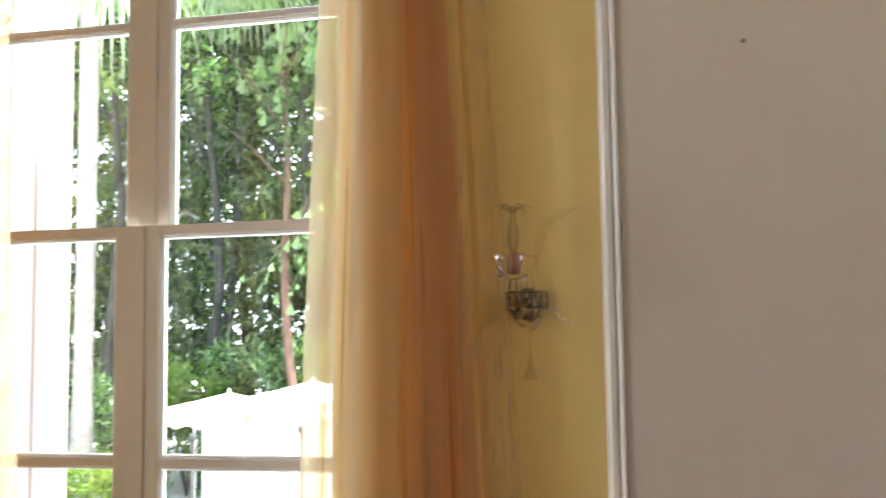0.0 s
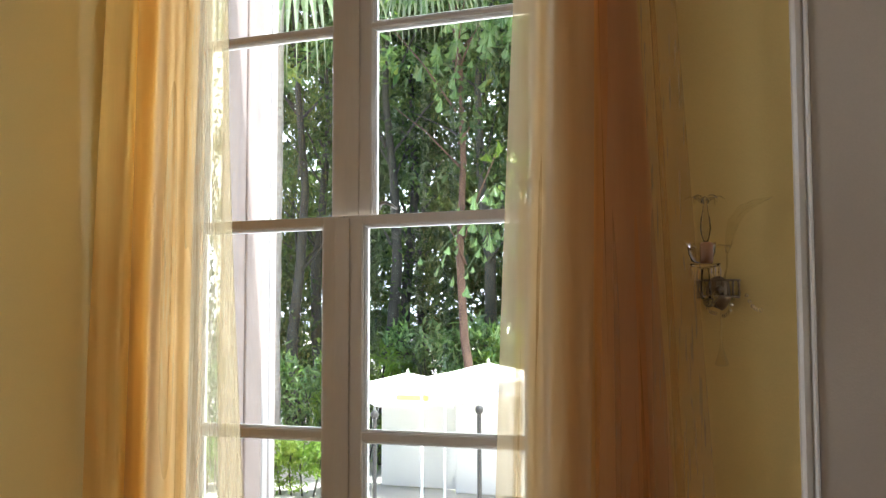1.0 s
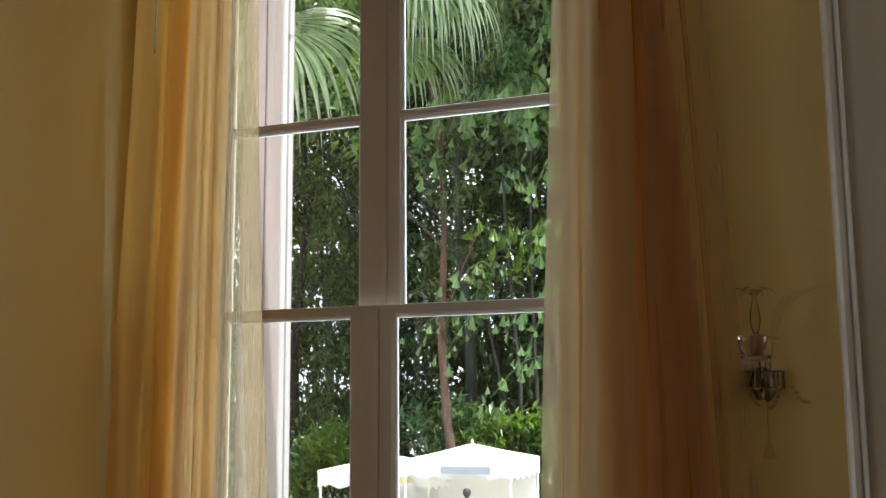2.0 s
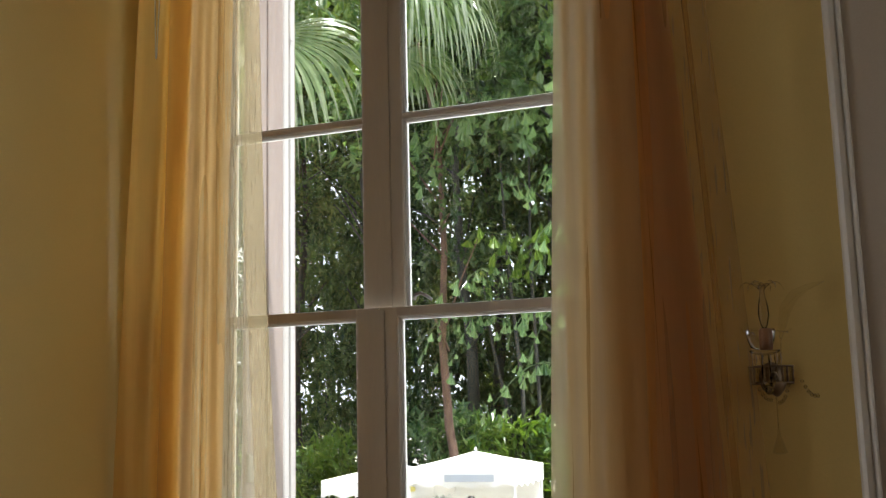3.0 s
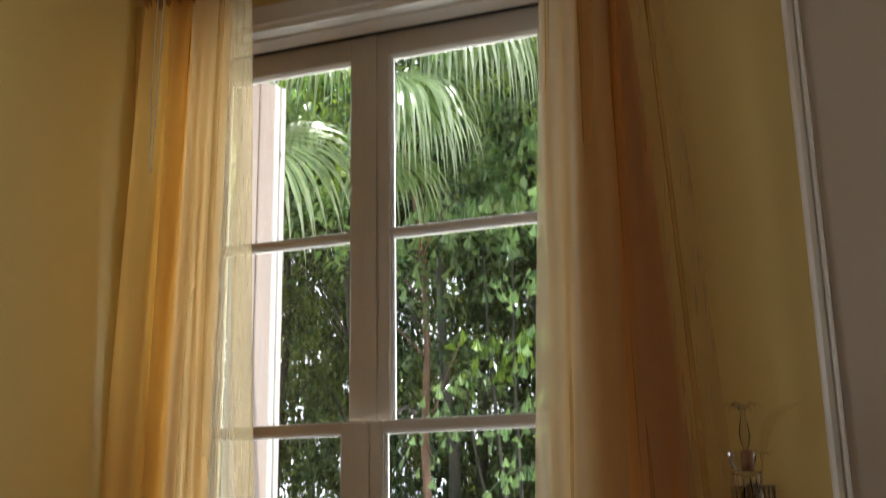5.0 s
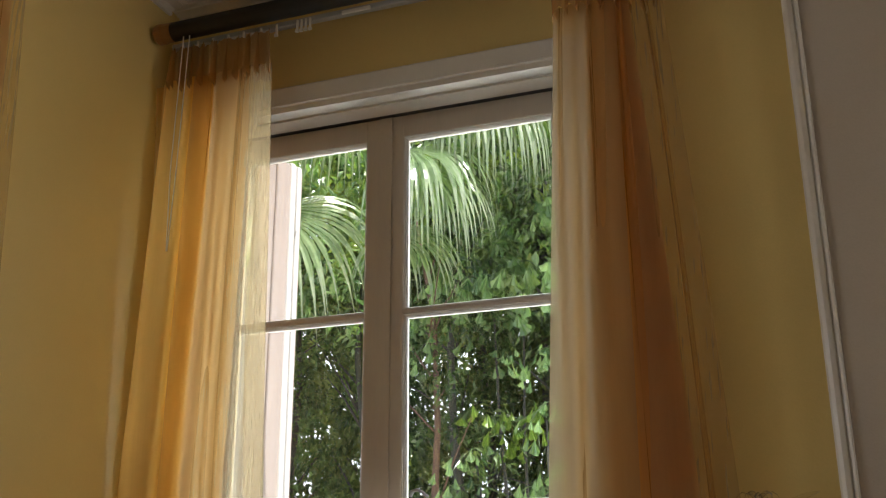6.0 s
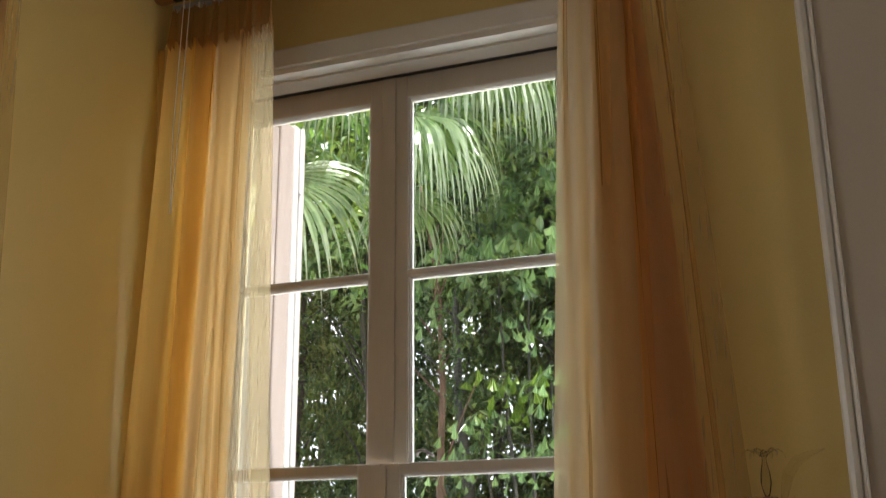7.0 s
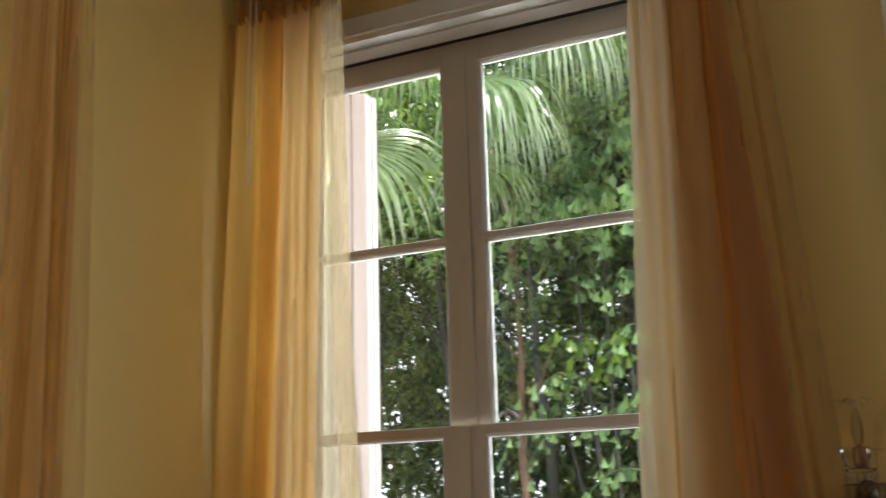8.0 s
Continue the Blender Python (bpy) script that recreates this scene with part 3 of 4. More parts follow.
part("cord", tube([(0.020, 0, 0.02), (0.014, -0.004, -0.4), (0.006, -0.004, -0.62)], 0.0016, 6), M["plastic"], cord)


# ---------------------------------------------------------------- crystal sconce
sc = thing("wall_sconce", (0.894, WY, 1.684), "crystal wall sconce with tarnished metal gallery and glass candle arm", "wall lamp")
part("backplate", lathe([(0.016, 0.0), (0.026, 0.001), (0.028, 0.004), (0.022, 0.008), (0.012, 0.014), (0.003, 0.017)], 18, pose(-0.004, 0, 0.004, 90, 0, 0) @ Matrix.Diagonal((0.9, 1.2, 1, 1))), M["brass"], sc, "tarnished metal back plate", True)


def half_ring(r, z, cx=-0.004):
    return [(cx + r * math.cos(math.pi * k / 14), -0.004 - 0.62 * r * math.sin(math.pi * k / 14), z) for k in range(15)]


part("gallery_rail", tube(half_ring(0.044, 0.028), 0.0024, 6), M["brass"], sc, "", True)
part("gallery_rail", tube(half_ring(0.042, -0.006), 0.0030, 6), M["brass"], sc, "", True)
for k in range(11):
    a = math.pi * (k + 0.5) / 11
    x, y = -0.004 + 0.043 * math.cos(a), -0.004 - 0.0267 * math.sin(a)
    part("baluster", lathe([(0.0016, -0.006), (0.003, 0.002), (0.0016, 0.010), (0.0028, 0.018), (0.0016, 0.028)], 6, pose(x, y, 0)), M["crystal"] if k % 3 == 1 else M["brass"], sc, "", True)
part("cup", lathe([(0.002, -0.034), (0.008, -0.030), (0.016, -0.018), (0.020, -0.008), (0.018, -0.004)], 14, pose(0.006, -0.026, 0)), M["brass"], sc, "tarnished metal cup", True)
part("arm_socket", lathe([(0.006, 0.0), (0.009, 0.010), (0.006, 0.030)], 12, pose(0.002, -0.022, 0.008, 90, 0, 0)), M["brass"], sc, "", True)
part("glass_arm", tube([(0.002, -0.050, 0.008), (0.001, -0.080, -0.006), (0.0, -0.120, -0.020), (0.0, -0.165, -0.022), (0.0, -0.190, -0.012), (0.0, -0.199, 0.008), (0.0, -0.200, 0.042)], [0.006, 0.0075, 0.008, 0.0085, 0.009, 0.009, 0.0075], 12), M["crystal"], sc, "curved clear glass arm", True)
bob = part("bobeche", lathe([(0.006, 0.0425), (0.014, 0.044), (0.026, 0.048), (0.029, 0.052), (0.026, 0.0535)], 20, pose(0.0, -0.200, 0), False), M["crystal"], sc, "clear glass drip dish", True)
for k in range(6):
    a = 2 * math.pi * k / 6 + 0.3
    part("pendant", lathe([(0.0006, 0.014), (0.002, 0.009), (0.0035, 0.0), (0.0014, -0.011), (0.0004, -0.013)], 6, pose(0.027 * math.cos(a), -0.200 + 0.027 * math.sin(a), 0.036)), M["crystal"], bob)
part("candle_tube", lathe([(0.0115, 0.0532), (0.0125, 0.056), (0.0125, 0.090), (0.009, 0.094)], 16, pose(0.003, -0.200, 0)), M["candle"], sc, "brown candle sleeve", True)
part("candle_cup", lathe([(0.010, 0.054), (0.020, 0.058), (0.0255, 0.074), (0.027, 0.094)], 20, pose(-0.006, -0.200, 0), False), M["crystal"], sc, "clear glass candle cup", True)
part("glass_flame", lathe([(0.004, 0.0945), (0.007, 0.102), (0.0105, 0.120), (0.009, 0.138), (0.005, 0.156), (0.004, 0.166), (0.008, 0.171), (0.005, 0.178), (0.001, 0.182)], 14, pose(0.002, -0.200, 0)), M["crystal"], sc, "flame-shaped glass spire", True)


def blade(points, widths, lean):
    """A thin curled glass leaf with a raised middle vein."""
    bm = bmesh.new()
    rows_b = []
    lean = Vector(lean).normalized()
    for i, (p, w) in enumerate(zip(points, widths)):
        p = Vector(p)
        d = (Vector(points[min(i + 1, len(points) - 1)]) - Vector(points[max(i - 1, 0)])).normalized()
        side = d.cross(lean).normalized()
        rows_b.append([bm.verts.new(p + side * w * k + lean * (0.35 * w * (1 - abs(k)))) for k in (-1, -0.5, 0, 0.5, 1)])
    for r0, r1 in zip(rows_b, rows_b[1:]):
        for k in range(4):
            bm.faces.new((r0[k], r0[k + 1], r1[k + 1], r1[k]))
    bmesh.ops.solidify(bm, geom=bm.faces[:], thickness=0.0022)
    return bm


for k in range(6):
    a = 2 * math.pi * k / 6 + 0.2
    c, s = math.cos(a), math.sin(a)
    o = Vector((0.001, -0.200, 0.168))
    part("top_leaf", blade([o + Vector((r * c, r * s, z)) for r, z in ((0.005, 0.0), (0.016, 0.010), (0.028, 0.013), (0.037, 0.008), (0.042, -0.002))], (0.003, 0.006, 0.007, 0.005, 0.001), (0.0, 0.0, 1.0)), M["crystal"], sc, "", True)
part("glass_leaf", blade([(0.022, -0.050, 0.082), (0.028, -0.056, 0.112), (0.036, -0.060, 0.142), (0.054, -0.058, 0.168), (0.082, -0.050, 0.184), (0.112, -0.040, 0.194)], (0.003, 0.009, 0.012, 0.011, 0.007, 0.001), (0.35, -1.0, 0.25)), M["crystal"], sc, "curled clear glass leaf", True)
part("leaf_stem", tube([(0.012, -0.030, 0.028), (0.020, -0.044, 0.055), (0.022, -0.050, 0.084)], [0.002, 0.002, 0.002], 6), M["crystal"], sc)
part("side_leaf", blade([(0.010, -0.19, 0.080), (0.026, -0.182, 0.088), (0.040, -0.172, 0.086), (0.050, -0.165, 0.094)], (0.003, 0.008, 0.007, 0.001), (0.0, -0.6, 1.0)), M["crystal"], sc, "", True)
part("side_leaf", blade([(-0.010, -0.19, 0.070), (-0.024, -0.182, 0.086), (-0.038, -0.176, 0.090), (-0.046, -0.172, 0.100)], (0.003, 0.007, 0.006, 0.001), (0.0, -0.6, 1.0)), M["crystal"], sc, "", True)
# swags of small crystal beads from the gallery, each side
for x0, z0, x1, z1 in ((-0.032, -0.006, -0.006, -0.040), (0.056, -0.004, 0.084, -0.034), (0.030, -0.010, 0.010, -0.046)):
    for k in range(6):
        f = k / 5
        part("bead", lathe([(0.0008, -0.0045), (0.0036, -0.001), (0.0036, 0.001), (0.0008, 0.0045)], 6, pose(lerp(x0, x1, f), -0.034, lerp(z0, z1, f) - 0.010 * math.sin(math.pi * f))), M["crystal"], sc)
part("tassel_chain", tube([(0.004, -0.030, -0.034), (0.004, -0.030, -0.096)], 0.0011, 6), M["crystal"], sc)
part("large_drop", lathe([(0.001, 0.0), (0.003, -0.005), (0.004, -0.016), (0.014, -0.046), (0.0145, -0.049), (0.009, -0.052), (0.001, -0.053)], 8, pose(0.004, -0.030, -0.096)), M["crystal"], sc, "faceted crystal drop")


# ---------------------------------------------------------------- outside: ground, upper wall
GZ = -0.25
bm = bmesh.new()
bmesh.ops.create_grid(bm, x_segments=40, y_segments=40, size=400)
bm.transform(Matrix.Translation((0, 0, GZ)))
tagged(link_mesh("ground", bm, M["paving"]), "pale sunlit paved garden ground", "ground", kind="structure")
bm = bmesh.new()
add_box(bm, XL - 6.0, XR + 6.0, WY + 0.02, WY + TH - 0.004, ZC + 0.16, 3.66)
add_box(bm, XL - 6.0, XL - 0.21, WY + 0.02, WY + TH - 0.004, GZ, ZC + 0.155)
add_box(bm, XR + 0.21, XR + 6.0, WY + 0.02, WY + TH - 0.004, GZ, ZC + 0.155)
tagged(link_mesh("wall_outside", bm, M["stucco"]), "plain stucco house front", "wall", kind="structure")


# pale hazy sky far behind the trees
m_haze, n_, l_, p_ = nodes_of("hazy_sky")
em = n_.new("ShaderNodeEmission")
em.inputs[0].default_value, em.inputs[1].default_value = (0.94, 0.97, 1.0, 1), 1.3
l_.new(em.outputs[0], n_["Material Output"].inputs[0])
tagged(link_mesh("backdrop", box(-500, 300, 340, 341, -20, 320), m_haze), "pale hazy sky behind the trees", "sky", kind="structure")

# ---------------------------------------------------------------- leaves
def leaf_cloud(name, parent, material, centers, per, spread, size, seed, droop=0.3, aspect=0.42):
    """Many small folded leaves in clumps round the given centres."""
    rng = np.random.default_rng(seed)
    n = len(centers) * per
    c = np.repeat(np.asarray(centers, float), per, axis=0) + rng.normal(0, 1, (n, 3)) * np.asarray(spread)
    d = rng.normal(0, 1, (n, 3))
    d[:, 2] -= droop * 2
    d /= np.linalg.norm(d, axis=1)[:, None]
    up = np.tile((0.0, 0.0, 1.0), (n, 1)) + rng.normal(0, 0.45, (n, 3))
    s = np.cross(d, up)
    s /= np.linalg.norm(s, axis=1)[:, None] + 1e-9
    nn = np.cross(s, d)
    ln = size * rng.uniform(0.55, 1.25, n)[:, None]
    w = ln * aspect * 0.5 * rng.uniform(0.8, 1.2, n)[:, None]
    v = np.stack([c, c + d * ln * 0.38 + s * w + nn * w * 0.35, c + d * ln * 0.38 - s * w + nn * w * 0.35,
                  c + d * ln * 0.45 - nn * w * 0.1, c + d * ln - nn * ln * 0.12], axis=1).reshape(-1, 3)
    b = (np.arange(n) * 5)[:, None]
    f = np.concatenate([b + k for k in ((0, 1, 3), (1, 4, 3), (0, 3, 2), (3, 4, 2))], axis=1).reshape(-1, 3)
    me = bpy.data.meshes.new(name)
    me.from_pydata(v.tolist(), [], f.tolist())
    me.materials.append(material)
    o = new(name, me)
    o.parent = parent
    if parent:
        o.matrix_parent_inverse = parent.matrix_world.inverted()
    return o


def tree(at, width, depth, z0, z1, seed, leaves, size, label, bark="greybark", mat="leaf", lean=0.0, trunk_r=0.09):
    rng = random.Random(seed)
    t = thing("tree", at, label, "tree", "garden trees")
    x, y, z = at
    pts = [(lean * h / 6 + 0.08 * math.sin(h * 1.3 + seed), 0.06 * math.cos(h + seed), h) for h in (0, 0.8, 1.7, 2.7, 3.8, 5.0, 6.4)]
    part("trunk", tube(pts, [trunk_r * s for s in (1.25, 1.0, 0.9, 0.8, 0.65, 0.5, 0.25)], 10), M[bark], t, "", True)
    for k in range(9):
        h = rng.uniform(2.4, 5.8)
        a = rng.uniform(0, 6.28)
        l = rng.uniform(0.5, 1.1)
        b = Vector((lean * h / 6, 0, h))
        e = b + Vector((math.cos(a) * l, math.sin(a) * l * 0.8, rng.uniform(0.3, 1.1)))
        part("limb", tube([b, b.lerp(e, 0.5) + Vector((0, 0, 0.06)), e], [trunk_r * 0.24, trunk_r * 0.16, 0.004], 6), M[bark], t, "", True)
    n = leaves // 60
    cs = [(x + rng.uniform(-1, 1) * width / 2, y + rng.uniform(-1, 1) * depth / 2, rng.uniform(z0, z1)) for _ in range(n)]
    leaf_cloud("crown", t, M[mat], cs, 60, (0.15, 0.13, 0.12), size, seed)
    return t


TL = "dense green broadleaf tree behind the garden terrace"
k = 0
for x, y, w, n, s in ((-7.6, 11.2, 2.2, 12500, 0.13), (-6.2, 10.8, 2.0, 10500, 0.12), (-4.9, 11.0, 1.9, 11000, 0.13), (-3.4, 11.2, 2.0, 14000, 0.15),
                      (-2.1, 11.0, 1.9, 14000, 0.15), (-0.8, 11.3, 2.0, 9000, 0.15),
                      (-8.2, 13.4, 2.8, 12000, 0.17), (-5.8, 13.6, 2.8, 14000, 0.17), (-3.5, 13.8, 2.8, 15000, 0.17), (-1.4, 13.6, 2.6, 12500, 0.17), (-9.0, 17.0, 4.5, 6000, 0.34), (-5.5, 17.2, 4.5, 6000, 0.34), (-2.0, 17.0, 4.5, 6000, 0.34)):
    k += 1
    tree((x, y, GZ), w, 1.3, 0.75 if y < 12 else 0.25, 9.0 if y < 15 else 10.5, 100 + k, n, s, TL)
# leafy boughs that reach out over the terrace edge and shade the trees behind
for i, (x, y, w, n) in enumerate(((-6.3, 10.1, 1.9, 3400), (-4.9, 10.2, 1.7, 3200), (-3.5, 10.1, 1.7, 3000), (-2.1, 10.0, 1.6, 3000), (-0.8, 10.2, 1.6, 2400))):
    tree((x, y + 0.2, GZ), w, 1.7, 5.0, 7.9, 160 + i, n, 0.19, "tall tree with large glossy leaves reaching over the terrace", mat="leaf_glossy")
slim = tree((-3.10, 9.05, GZ), 0.9, 0.6, 1.9, 6.2, 140, 600, 0.15, "slim red-brown tree with sparse leaves before the dark trees", "bark", lean=-0.40, trunk_r=0.060)


# fishtail palm: arching stems with wedge leaflets
def wedge(bm, p, d, side, ln, w, rng):
    """A ragged fish-tail leaflet from p along d."""
    nrm = d.cross(side).normalized()
    n = 4
    base = bm.verts.new(p)
    ridge, tip = [], []
    for i in range(n + 1):
        f = i / n * 2 - 1
        fold = nrm * (0.10 * w * (1 if i % 2 else -1))
        ridge.append(bm.verts.new(p + d * ln * 0.55 + side * w * 0.30 * f + fold * 0.6))
        tip.append(bm.verts.new(p + d * ln * (0.98 - 0.16 * f * f + rng.uniform(-0.09, 0.07)) + side * w * 0.52 * f + fold))
    for i in range(n):
        bm.faces.new((base, ridge[i], ridge[i + 1]))
        bm.faces.new((ridge[i], tip[i], tip[i + 1], ridge[i + 1]))


def frond(name, parent, start, end, sag, n, ln, w, seed, mat):
    rng = random.Random(seed)
    a, b = Vector(start), Vector(end)
    stem, bl = bmesh.new(), bmesh.new()
    pts = [a.lerp(b, i / 8) + Vector((0, 0, sag * math.sin(math.pi * i / 8))) for i in range(9)]
    tube(pts, [0.012 * (1 - 0.8 * i / 8) + 0.002 for i in range(9)], 5, stem)
    for i in range(n):
        f = 0.12 + 0.88 * i / (n - 1)
        p = a.lerp(b, f) + Vector((0, 0, sag * math.sin(math.pi * f)))
        run = (b - a).normalized()
        for sgn in (-1, 1):
            out = run.cross(Vector((0, 0, 1))).normalized() * sgn
            d = (run * rng.uniform(0.0, 0.5) + out * rng.uniform(0.0, 0.6) + Vector((0, 0, -rng.uniform(0.8, 1.6)))).normalized()
            side = d.cross(Vector((rng.uniform(-1.1, 1.1), -1, rng.uniform(-0.5, 0.5)))).normalized()
            wedge(bl, p + Vector((rng.uniform(-0.12, 0.12), rng.uniform(-0.15, 0.15), rng.uniform(-0.10, 0.08))), d, side, ln * rng.uniform(0.5, 1.2), w * rng.uniform(0.5, 1.5), rng)
    o = part(name, bl, M[mat], parent)
    part("stem", stem, M["leaf"], o)
    o.matrix_parent_inverse = parent.matrix_world.inverted()
    return o


fish = thing("fishtail_palm", (-2.6, 9.9, GZ), "fishtail palm with ragged wedge leaflets on arching stems", "palm")
for k, (dx, dy, h) in enumerate(((-0.5, 0.1, 3.6), (-0.15, -0.1, 5.2), (0.2, 0.0, 5.0), (0.6, 0.1, 2.9), (0.9, -0.1, 3.1))):
    part("stem", tube([(dx * 0.3, dy, 0), (dx * 0.5 + 0.06, dy, h * 0.4), (dx * 0.8 - 0.05, dy, h * 0.75), (dx, dy - 0.2, h)], [0.03, 0.026, 0.02, 0.012], 8), M["greybark"], fish, "", True)
rng = random.Random(5)
for i, (sx_, sz_, ex_, ez_, sg) in enumerate((
        (-2.60, 5.33, -3.45, 5.17, 0.25), (-2.50, 5.44, -1.80, 4.95, 0.30), (-2.60, 5.01, -2.20, 4.85, 0.20), (-2.70, 5.22, -3.00, 4.95, 0.20), (-2.40, 5.11, -1.60, 5.17, 0.20),
        (-2.60, 2.76, -3.55, 2.33, 0.30), (-2.60, 2.65, -3.15, 2.17, 0.25), (-2.00, 2.76, -2.45, 2.44, 0.20), (-1.70, 2.65, -2.20, 2.17, 0.30), (-1.60, 2.97, -2.10, 2.71, 0.20),
        (-2.70, 3.19, -3.00, 2.92, 0.20), (-2.00, 2.12, -2.60, 1.69, 0.20), (-2.60, 4.26, -2.20, 3.99, 0.20), (-1.80, 4.26, -2.15, 4.04, 0.20),
        (-3.90, 6.18, -4.60, 5.76, 0.30), (-2.60, 6.18, -3.40, 6.29, 0.20), (-2.20, 5.97, -1.50, 5.76, 0.30),
        (-2.75, 5.10, -3.60, 4.70, 0.25), (-2.30, 5.25, -2.75, 5.02, 0.20), (-1.95, 5.20, -1.35, 4.90, 0.25), (-3.30, 5.60, -3.85, 5.20, 0.30), (-3.00, 4.60, -3.50, 4.20, 0.25),
        (-1.75, 3.65, -2.10, 3.35, 0.20))):
    frond("frond", fish, (sx_, 9.3 + rng.uniform(-0.3, 0.2), sz_), (ex_, 8.75 + rng.uniform(-0.2, 0.2), ez_), sg, 9, 0.22 if sz_ > 4.9 else 0.16, 0.15 if sz_ > 4.9 else 0.09, 300 + i, "fishtail")
young = thing("young_palm", (-2.15, 9.7, GZ), "young fishtail palm with bright yellow-green leaflets", "palm")
part("trunk", tube([(0, 0, 0), (0.02, 0, 2.0), (0.0, 0.0, 3.9)], [0.03, 0.025, 0.012], 8), M["greybark"], young, "", True)
for i, (sx_, sz_, ex_, ez_) in enumerate(((-2.35, 3.4, -2.86, 3.68), (-2.35, 3.4, -2.54, 3.60), (-2.2, 3.3, -2.05, 3.72), (-2.35, 3.2, -2.64, 3.36))):
    frond("frond", young, (sx_, 9.5, sz_), (ex_, 8.9, ez_), 0.12, 6, 0.19, 0.09, 340 + i, "leaf_bright")


# fan palm with drooping thread-like tips
def fan_leaf(parent, hub, toward, up, radius, droop, seed, segs=34, arc=95):
    rng = random.Random(seed)
    h, a = Vector(hub), Vector(toward).normalized()
    nrm = Vector(up).normalized()
    s = a.cross(nrm).normalized()
    nrm = s.cross(a).normalized()
    blade, tips = bmesh.new(), bmesh.new()
    for k in range(segs):
        th = radians(-arc + 2 * arc * (k + 0.5) / segs)
        d = a * math.cos(th) + s * math.sin(th)
        side = -a * math.sin(th) + s * math.cos(th)
        L = radius * (0.85 + 0.15 * math.cos(th)) * rng.uniform(0.9, 1.1)
        half = math.tan(radians(arc / segs)) * 1.02
        fold = nrm * 0.35
        prev = None
        pos, dirn = h + d * 0.02, d.copy()
        steps = 11
        for i in range(steps + 1):
            f = i / steps
            r = f * L
            if f < 0.55:
                w = max(0.004, r * half)
            else:
                w = 0.55 * L * half * max(0.10, (1 - (f - 0.55) / 0.45)) ** 2.0
            cur = (pos - side * w, pos + fold * w * (1 if k % 2 else -1), pos + side * w)
            if prev:
                t = blade if f <= 0.64 else tips
                A, B = [t.verts.new(c) for c in prev], [t.verts.new(c) for c in cur]
                for j in (0, 1):
                    t.faces.new((A[j], A[j + 1], B[j + 1], B[j]))
            prev = cur
            g = droop * (0.06 if f < 0.35 else 0.35 + 1.3 * (f - 0.35)) * rng.uniform(0.8, 1.2)
            dirn = (dirn + Vector((0, 0, -g))).normalized()
            pos = pos + dirn * (L * (1.25 if f < 0.6 else 1.8) / steps)
    lf = part("fan_leaf", blade, M["fan"], parent)
    lf.matrix_parent_inverse = parent.matrix_world.inverted()
    tagged(part("leaf_tips", tips, M["dry"], lf, "pale drooping leaf tips"), kind="stuff")
    return lf


def palm_trunk(at, h, r, mat, label):
    """A ringed palm stem, slightly bowed."""
    t = thing("fan_palm", at, label, "palm", "fan palms")
    pts = [(0.03 * math.sin(2.2 * i / 30), 0.0, h * i / 30) for i in range(31)]
    part("trunk", tube(pts, [r * (1.25 - 0.35 * min(1, i / 6)) * (1.0 + 0.035 * (-1) ** i) for i in range(31)], 16), M[mat], t, "", True)
    return t


PALMS = [palm_trunk((-5.92, 9.0, GZ), 7.5, 0.125, "palebark", "tall fan palm with a pale grey trunk and drooping pleated leaves"),
         palm_trunk((-2.45, 10.9, GZ), 7.7, 0.10, "greybark", "fan palm with thread-like drooping leaf tips")]
FANS = (((-5.10, 8.10, 6.20), (0.75, -0.2, -0.60), (0.3, -0.7, 0.6), 1.55, 0.55),
        ((-3.26, 7.98, 6.65), (0.9, -0.25, -0.25), (0.2, -0.6, 0.8), 1.29, 0.75),
        ((-3.14, 7.98, 6.43), (0.75, -0.25, -0.5), (0.3, -0.6, 0.7), 1.17, 0.60),
        ((-2.80, 8.72, 7.45), (0.9, -0.3, 0.05), (0.1, -0.5, 0.9), 1.54, 0.75),
        ((-3.30, 8.59, 7.45), (0.2, -0.7, 0.1), (0.0, 0.3, 1.0), 1.23, 0.90),
        ((-4.34, 8.72, 7.51), (-0.8, -0.3, 0.2), (0.1, -0.3, 1.0), 1.35, 0.80),
        ((-3.54, 8.22, 5.73), (0.9, -0.3, -0.5), (0.2, -0.6, 0.7), 0.98, 0.50),
        ((-1.88, 9.09, 7.88), (0.7, -0.4, -0.1), (0.0, -0.3, 1.0), 1.35, 0.90),
        ((-2.31, 8.72, 7.33), (0.8, -0.4, -0.3), (0.0, -0.3, 1.0), 1.17, 1.00))
for i, (h, a, u, r, dr) in enumerate(FANS):
    palm = PALMS[0 if h[0] < -4 else 1]
    o = fan_leaf(palm, h, a, u, r, dr * (1.0 if h[0] < -4 else 1.3), 400 + i)
    top = palm.location + Vector((0.02, 0, 7.45))
    part("leaf_stalk", tube([top, top.lerp(Vector(h), 0.5) + Vector((0, 0, 0.2)), h], [0.022, 0.017, 0.012], 6), M["fan"], o)


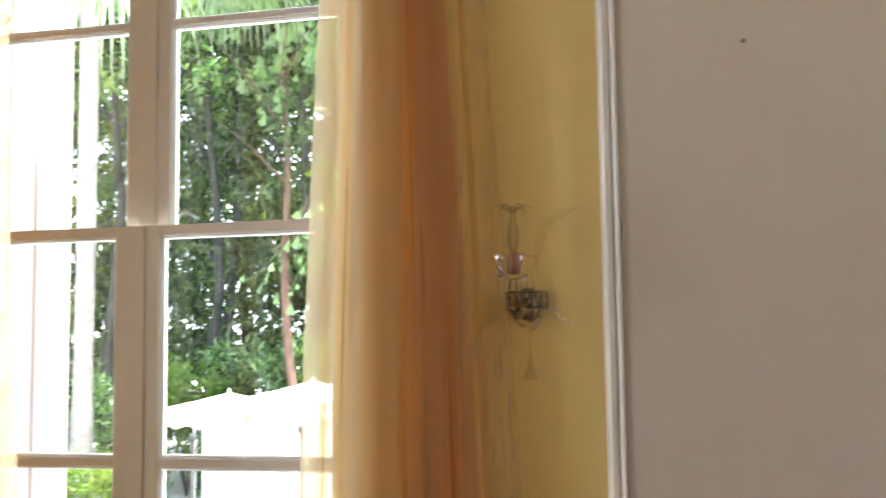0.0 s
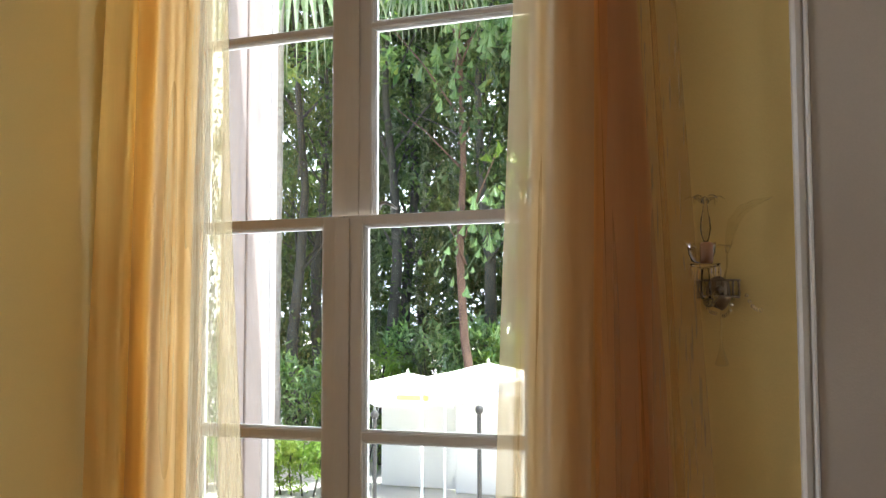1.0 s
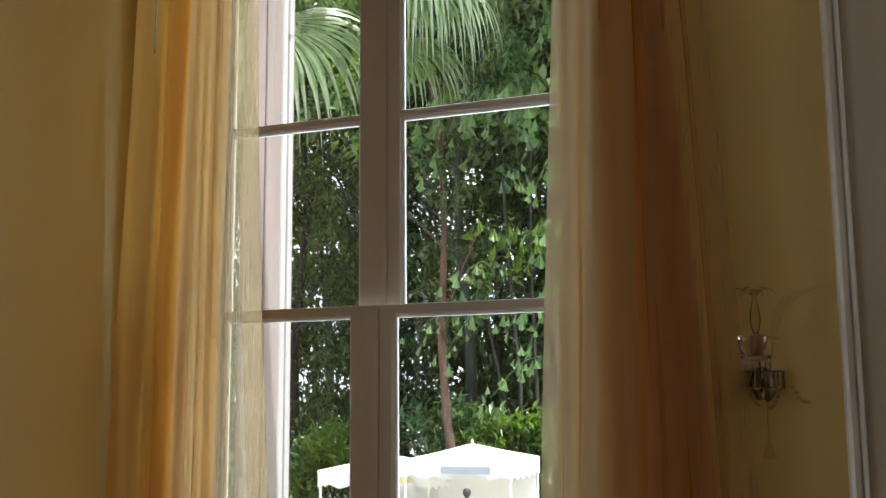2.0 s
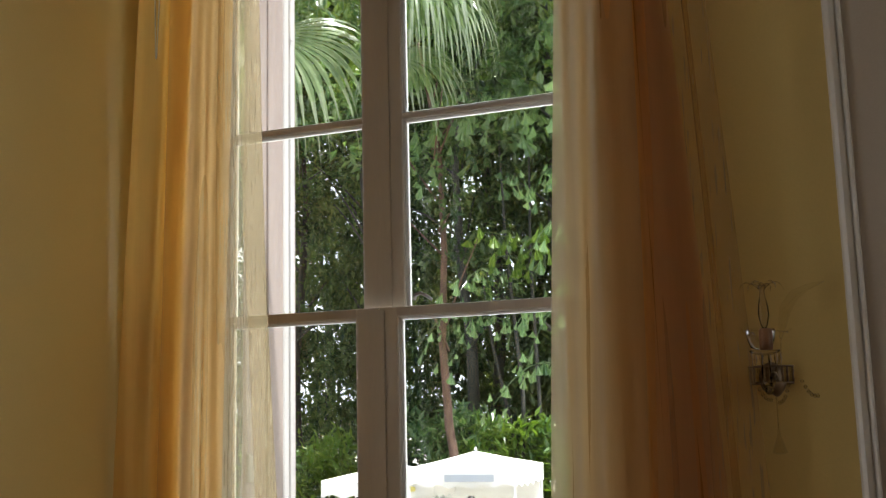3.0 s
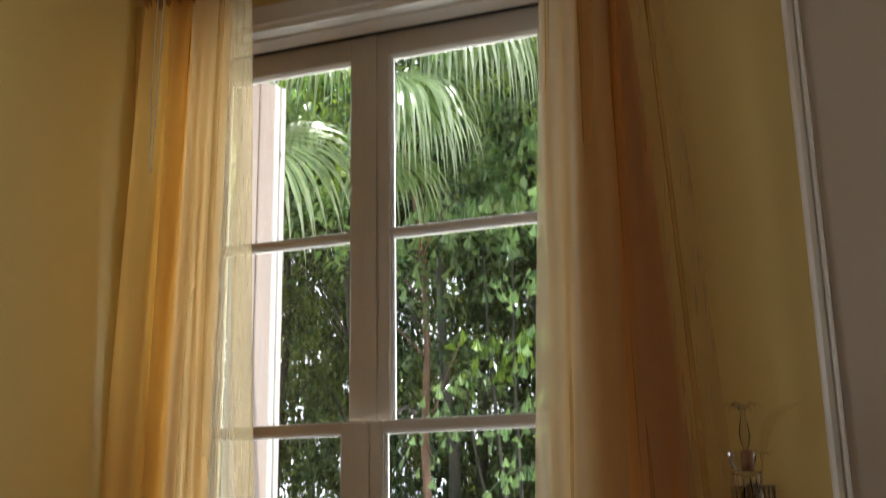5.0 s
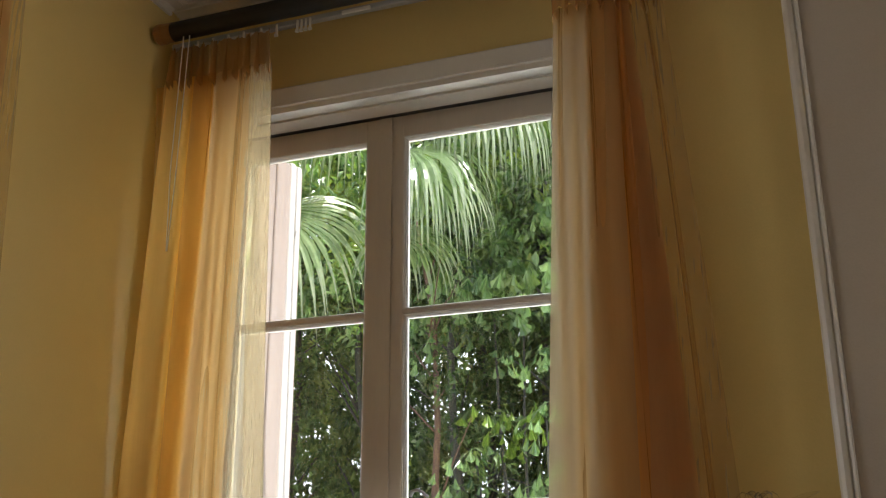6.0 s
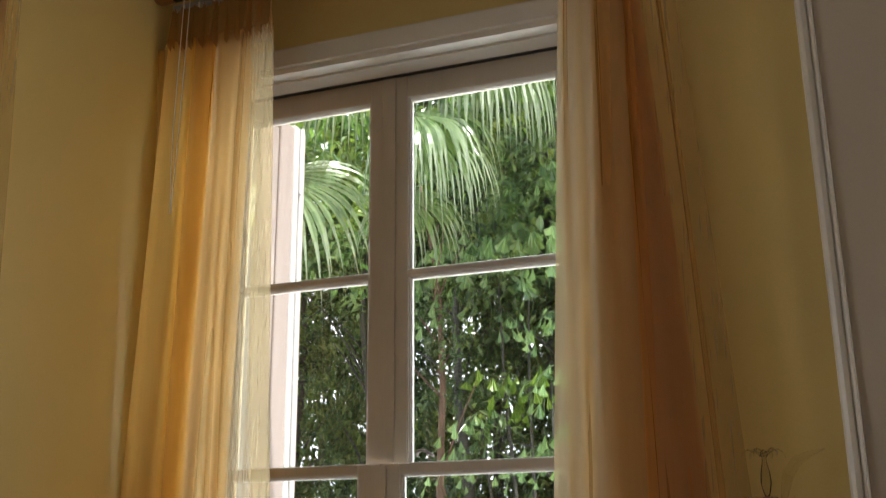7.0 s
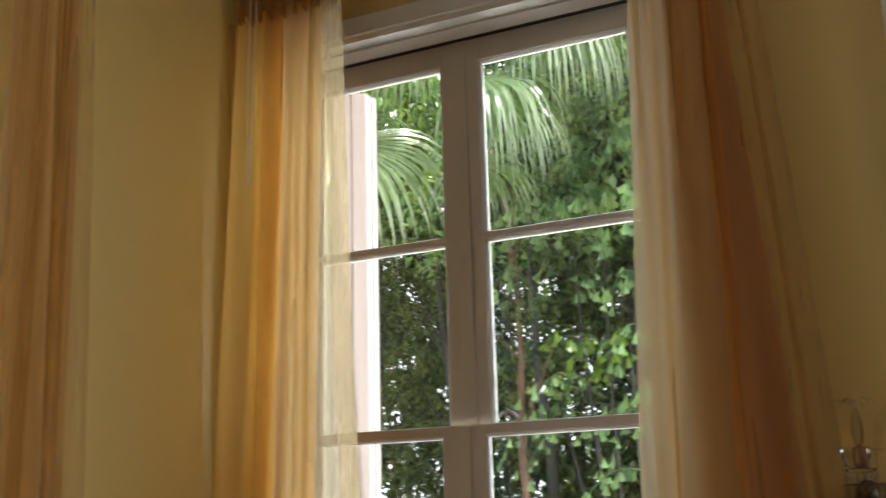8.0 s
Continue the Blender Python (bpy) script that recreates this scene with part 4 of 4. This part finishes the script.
# low sunlit shrubs along the terrace edge
def shrub(at, w, h, seed, mat, label):
    s = thing("shrub", at, label, "shrub", "terrace shrubs")
    rng = random.Random(seed)
    stems = bmesh.new()
    for k in range(7):
        tube([(0, 0, 0), (rng.uniform(-0.2, 0.2), rng.uniform(-0.1, 0.1), h * 0.5), (rng.uniform(-0.5, 0.5) * w, rng.uniform(-0.2, 0.2), h * 0.9)], [0.012, 0.009, 0.003], 5, stems)
    part("stems", stems, M["greybark"], s)
    cs = [(at[0] + rng.uniform(-0.5, 0.5) * w, at[1] + rng.uniform(-0.3, 0.3), at[2] + rng.uniform(0.1, 1) * h) for _ in range(40)]
    leaf_cloud("foliage", s, M[mat], cs, 40, (0.10, 0.10, 0.09), 0.16, seed, -0.3, 0.3)
    return s


for i, (x, y, w, h) in enumerate(((-5.9, 9.7, 1.2, 1.35), (-4.9, 9.7, 1.2, 1.5), (-3.9, 9.7, 1.1, 1.85), (-3.3, 9.7, 1.2, 1.9), (-2.7, 9.7, 0.9, 1.75), (-2.0, 9.7, 0.9, 1.6), (-1.4, 9.7, 1.0, 1.7), (-6.9, 9.7, 1.2, 1.3))):
    shrub((x, y, GZ), w, h, 500 + i, "leaf_bright" if i in (1, 4) else "fishtail", "leafy green shrub at the edge of the sunlit terrace")


# clipped low hedge in full sun beside the canopies
hedge = thing("hedge", (-5.3, 7.7, GZ), "low clipped green hedge in full sun on the terrace", "hedge")
rng = random.Random(77)
hs_ = bmesh.new()
for k in range(14):
    x = -0.9 + 1.8 * k / 13
    tube([(x, 0, 0), (x + rng.uniform(-0.06, 0.06), rng.uniform(-0.08, 0.08), 0.32), (x + rng.uniform(-0.1, 0.1), rng.uniform(-0.12, 0.12), 0.6)], [0.012, 0.009, 0.004], 5, hs_)
part("stems", hs_, M["greybark"], hedge)
leaf_cloud("foliage", hedge, M["leaf_bright"], [(-5.3 + rng.uniform(-0.95, 0.95), 7.7 + rng.uniform(-0.2, 0.2), GZ + rng.uniform(0.12, 0.64)) for _ in range(150)], 40, (0.05, 0.05, 0.04), 0.075, 78, -0.2, 0.4)


# white canvas canopies on the terrace
def canopy(at, w, d, eave, apex, label):
    c = thing("canopy", at, label, "canopy", "white canopies")
    bm = bmesh.new()
    n = 10
    top = bm.verts.new((0, 0, apex))
    ring = []
    cs = ((-w / 2, -d / 2), (w / 2, -d / 2), (w / 2, d / 2), (-w / 2, d / 2))
    for (x0, y0), (x1, y1) in zip(cs, cs[1:] + cs[:1]):
        for i in range(n):
            f = i / n
            ring.append((lerp(x0, x1, f), lerp(y0, y1, f), eave - 0.02 * math.sin(math.pi * f)))
    mid = [bm.verts.new((x * 0.5, y * 0.5, lerp(z, apex, 0.46))) for x, y, z in ring]
    out = [bm.verts.new(p) for p in ring]
    low = [bm.verts.new((x, y, z - 0.16 - 0.02 * math.cos(i * math.pi))) for i, (x, y, z) in enumerate(ring)]
    k = len(ring)
    for i in range(k):
        j = (i + 1) % k
        bm.faces.new((top, mid[i], mid[j]))
        bm.faces.new((mid[i], out[i], out[j], mid[j]))
        bm.faces.new((out[i], low[i], low[j], out[j]))
    cl = part("cloth", bm, M["canvas"], c)
    cl.modifiers.new("cloth", 'SOLIDIFY').thickness = 0.004
    part("finial", lathe([(0.008, apex), (0.02, apex + 0.01), (0.012, apex + 0.03), (0.002, apex + 0.045)], 10), M["canvas"], c)
    for x, y in cs:
        part("post", lathe([(0.015, 0.0), (0.015, eave - 0.01)], 8, pose(x * 0.96, y * 0.96, 0)), M["canvas"], c)
    return c


ca = canopy((-2.61, 8.0, GZ), 1.16, 1.0, 1.32, 1.47, "sunlit white canvas canopy with a pointed roof")
part("back_drape", box(-0.55, 0.55, 0.44, 0.455, 0.02, 1.2, 0.004), M["canvas"], ca)
part("grey_strip", box(-0.16, 0.36, -0.516, -0.510, 1.19, 1.26, 0.002), M["greycloth"], ca, "pale grey strip on the valance")
cb = canopy((-3.66, 8.25, GZ), 1.3, 0.9, 1.18, 1.34, "sunlit white canvas canopy with yellow trim")
part("back_drape", box(-0.52, 0.52, 0.40, 0.415, 0.02, 1.06, 0.004), M["canvas"], cb)
part("yellow_strip", box(0.08, 0.45, -0.466, -0.460, 1.07, 1.12, 0.002), M["yellowtrim"], cb, "yellow strip on the valance")

# iron posts with ball tops
for x, y, h in ((-1.96, 6.0, 1.17), (-2.95, 6.0, 1.10)):
    p = thing("iron_post", (x, y, GZ), "dark iron post with a ball top on the terrace", "post", "iron posts")
    part("shaft", lathe([(0.045, 0), (0.045, 0.03), (0.020, 0.05), (0.018, h - 0.06)], 12), M["iron"], p)
    part("ball", lathe([(0.012, h - 0.0595), (0.030, h - 0.045), (0.036, h - 0.02), (0.028, h + 0.005), (0.006, h + 0.015)], 12), M["iron"], p, "", True)
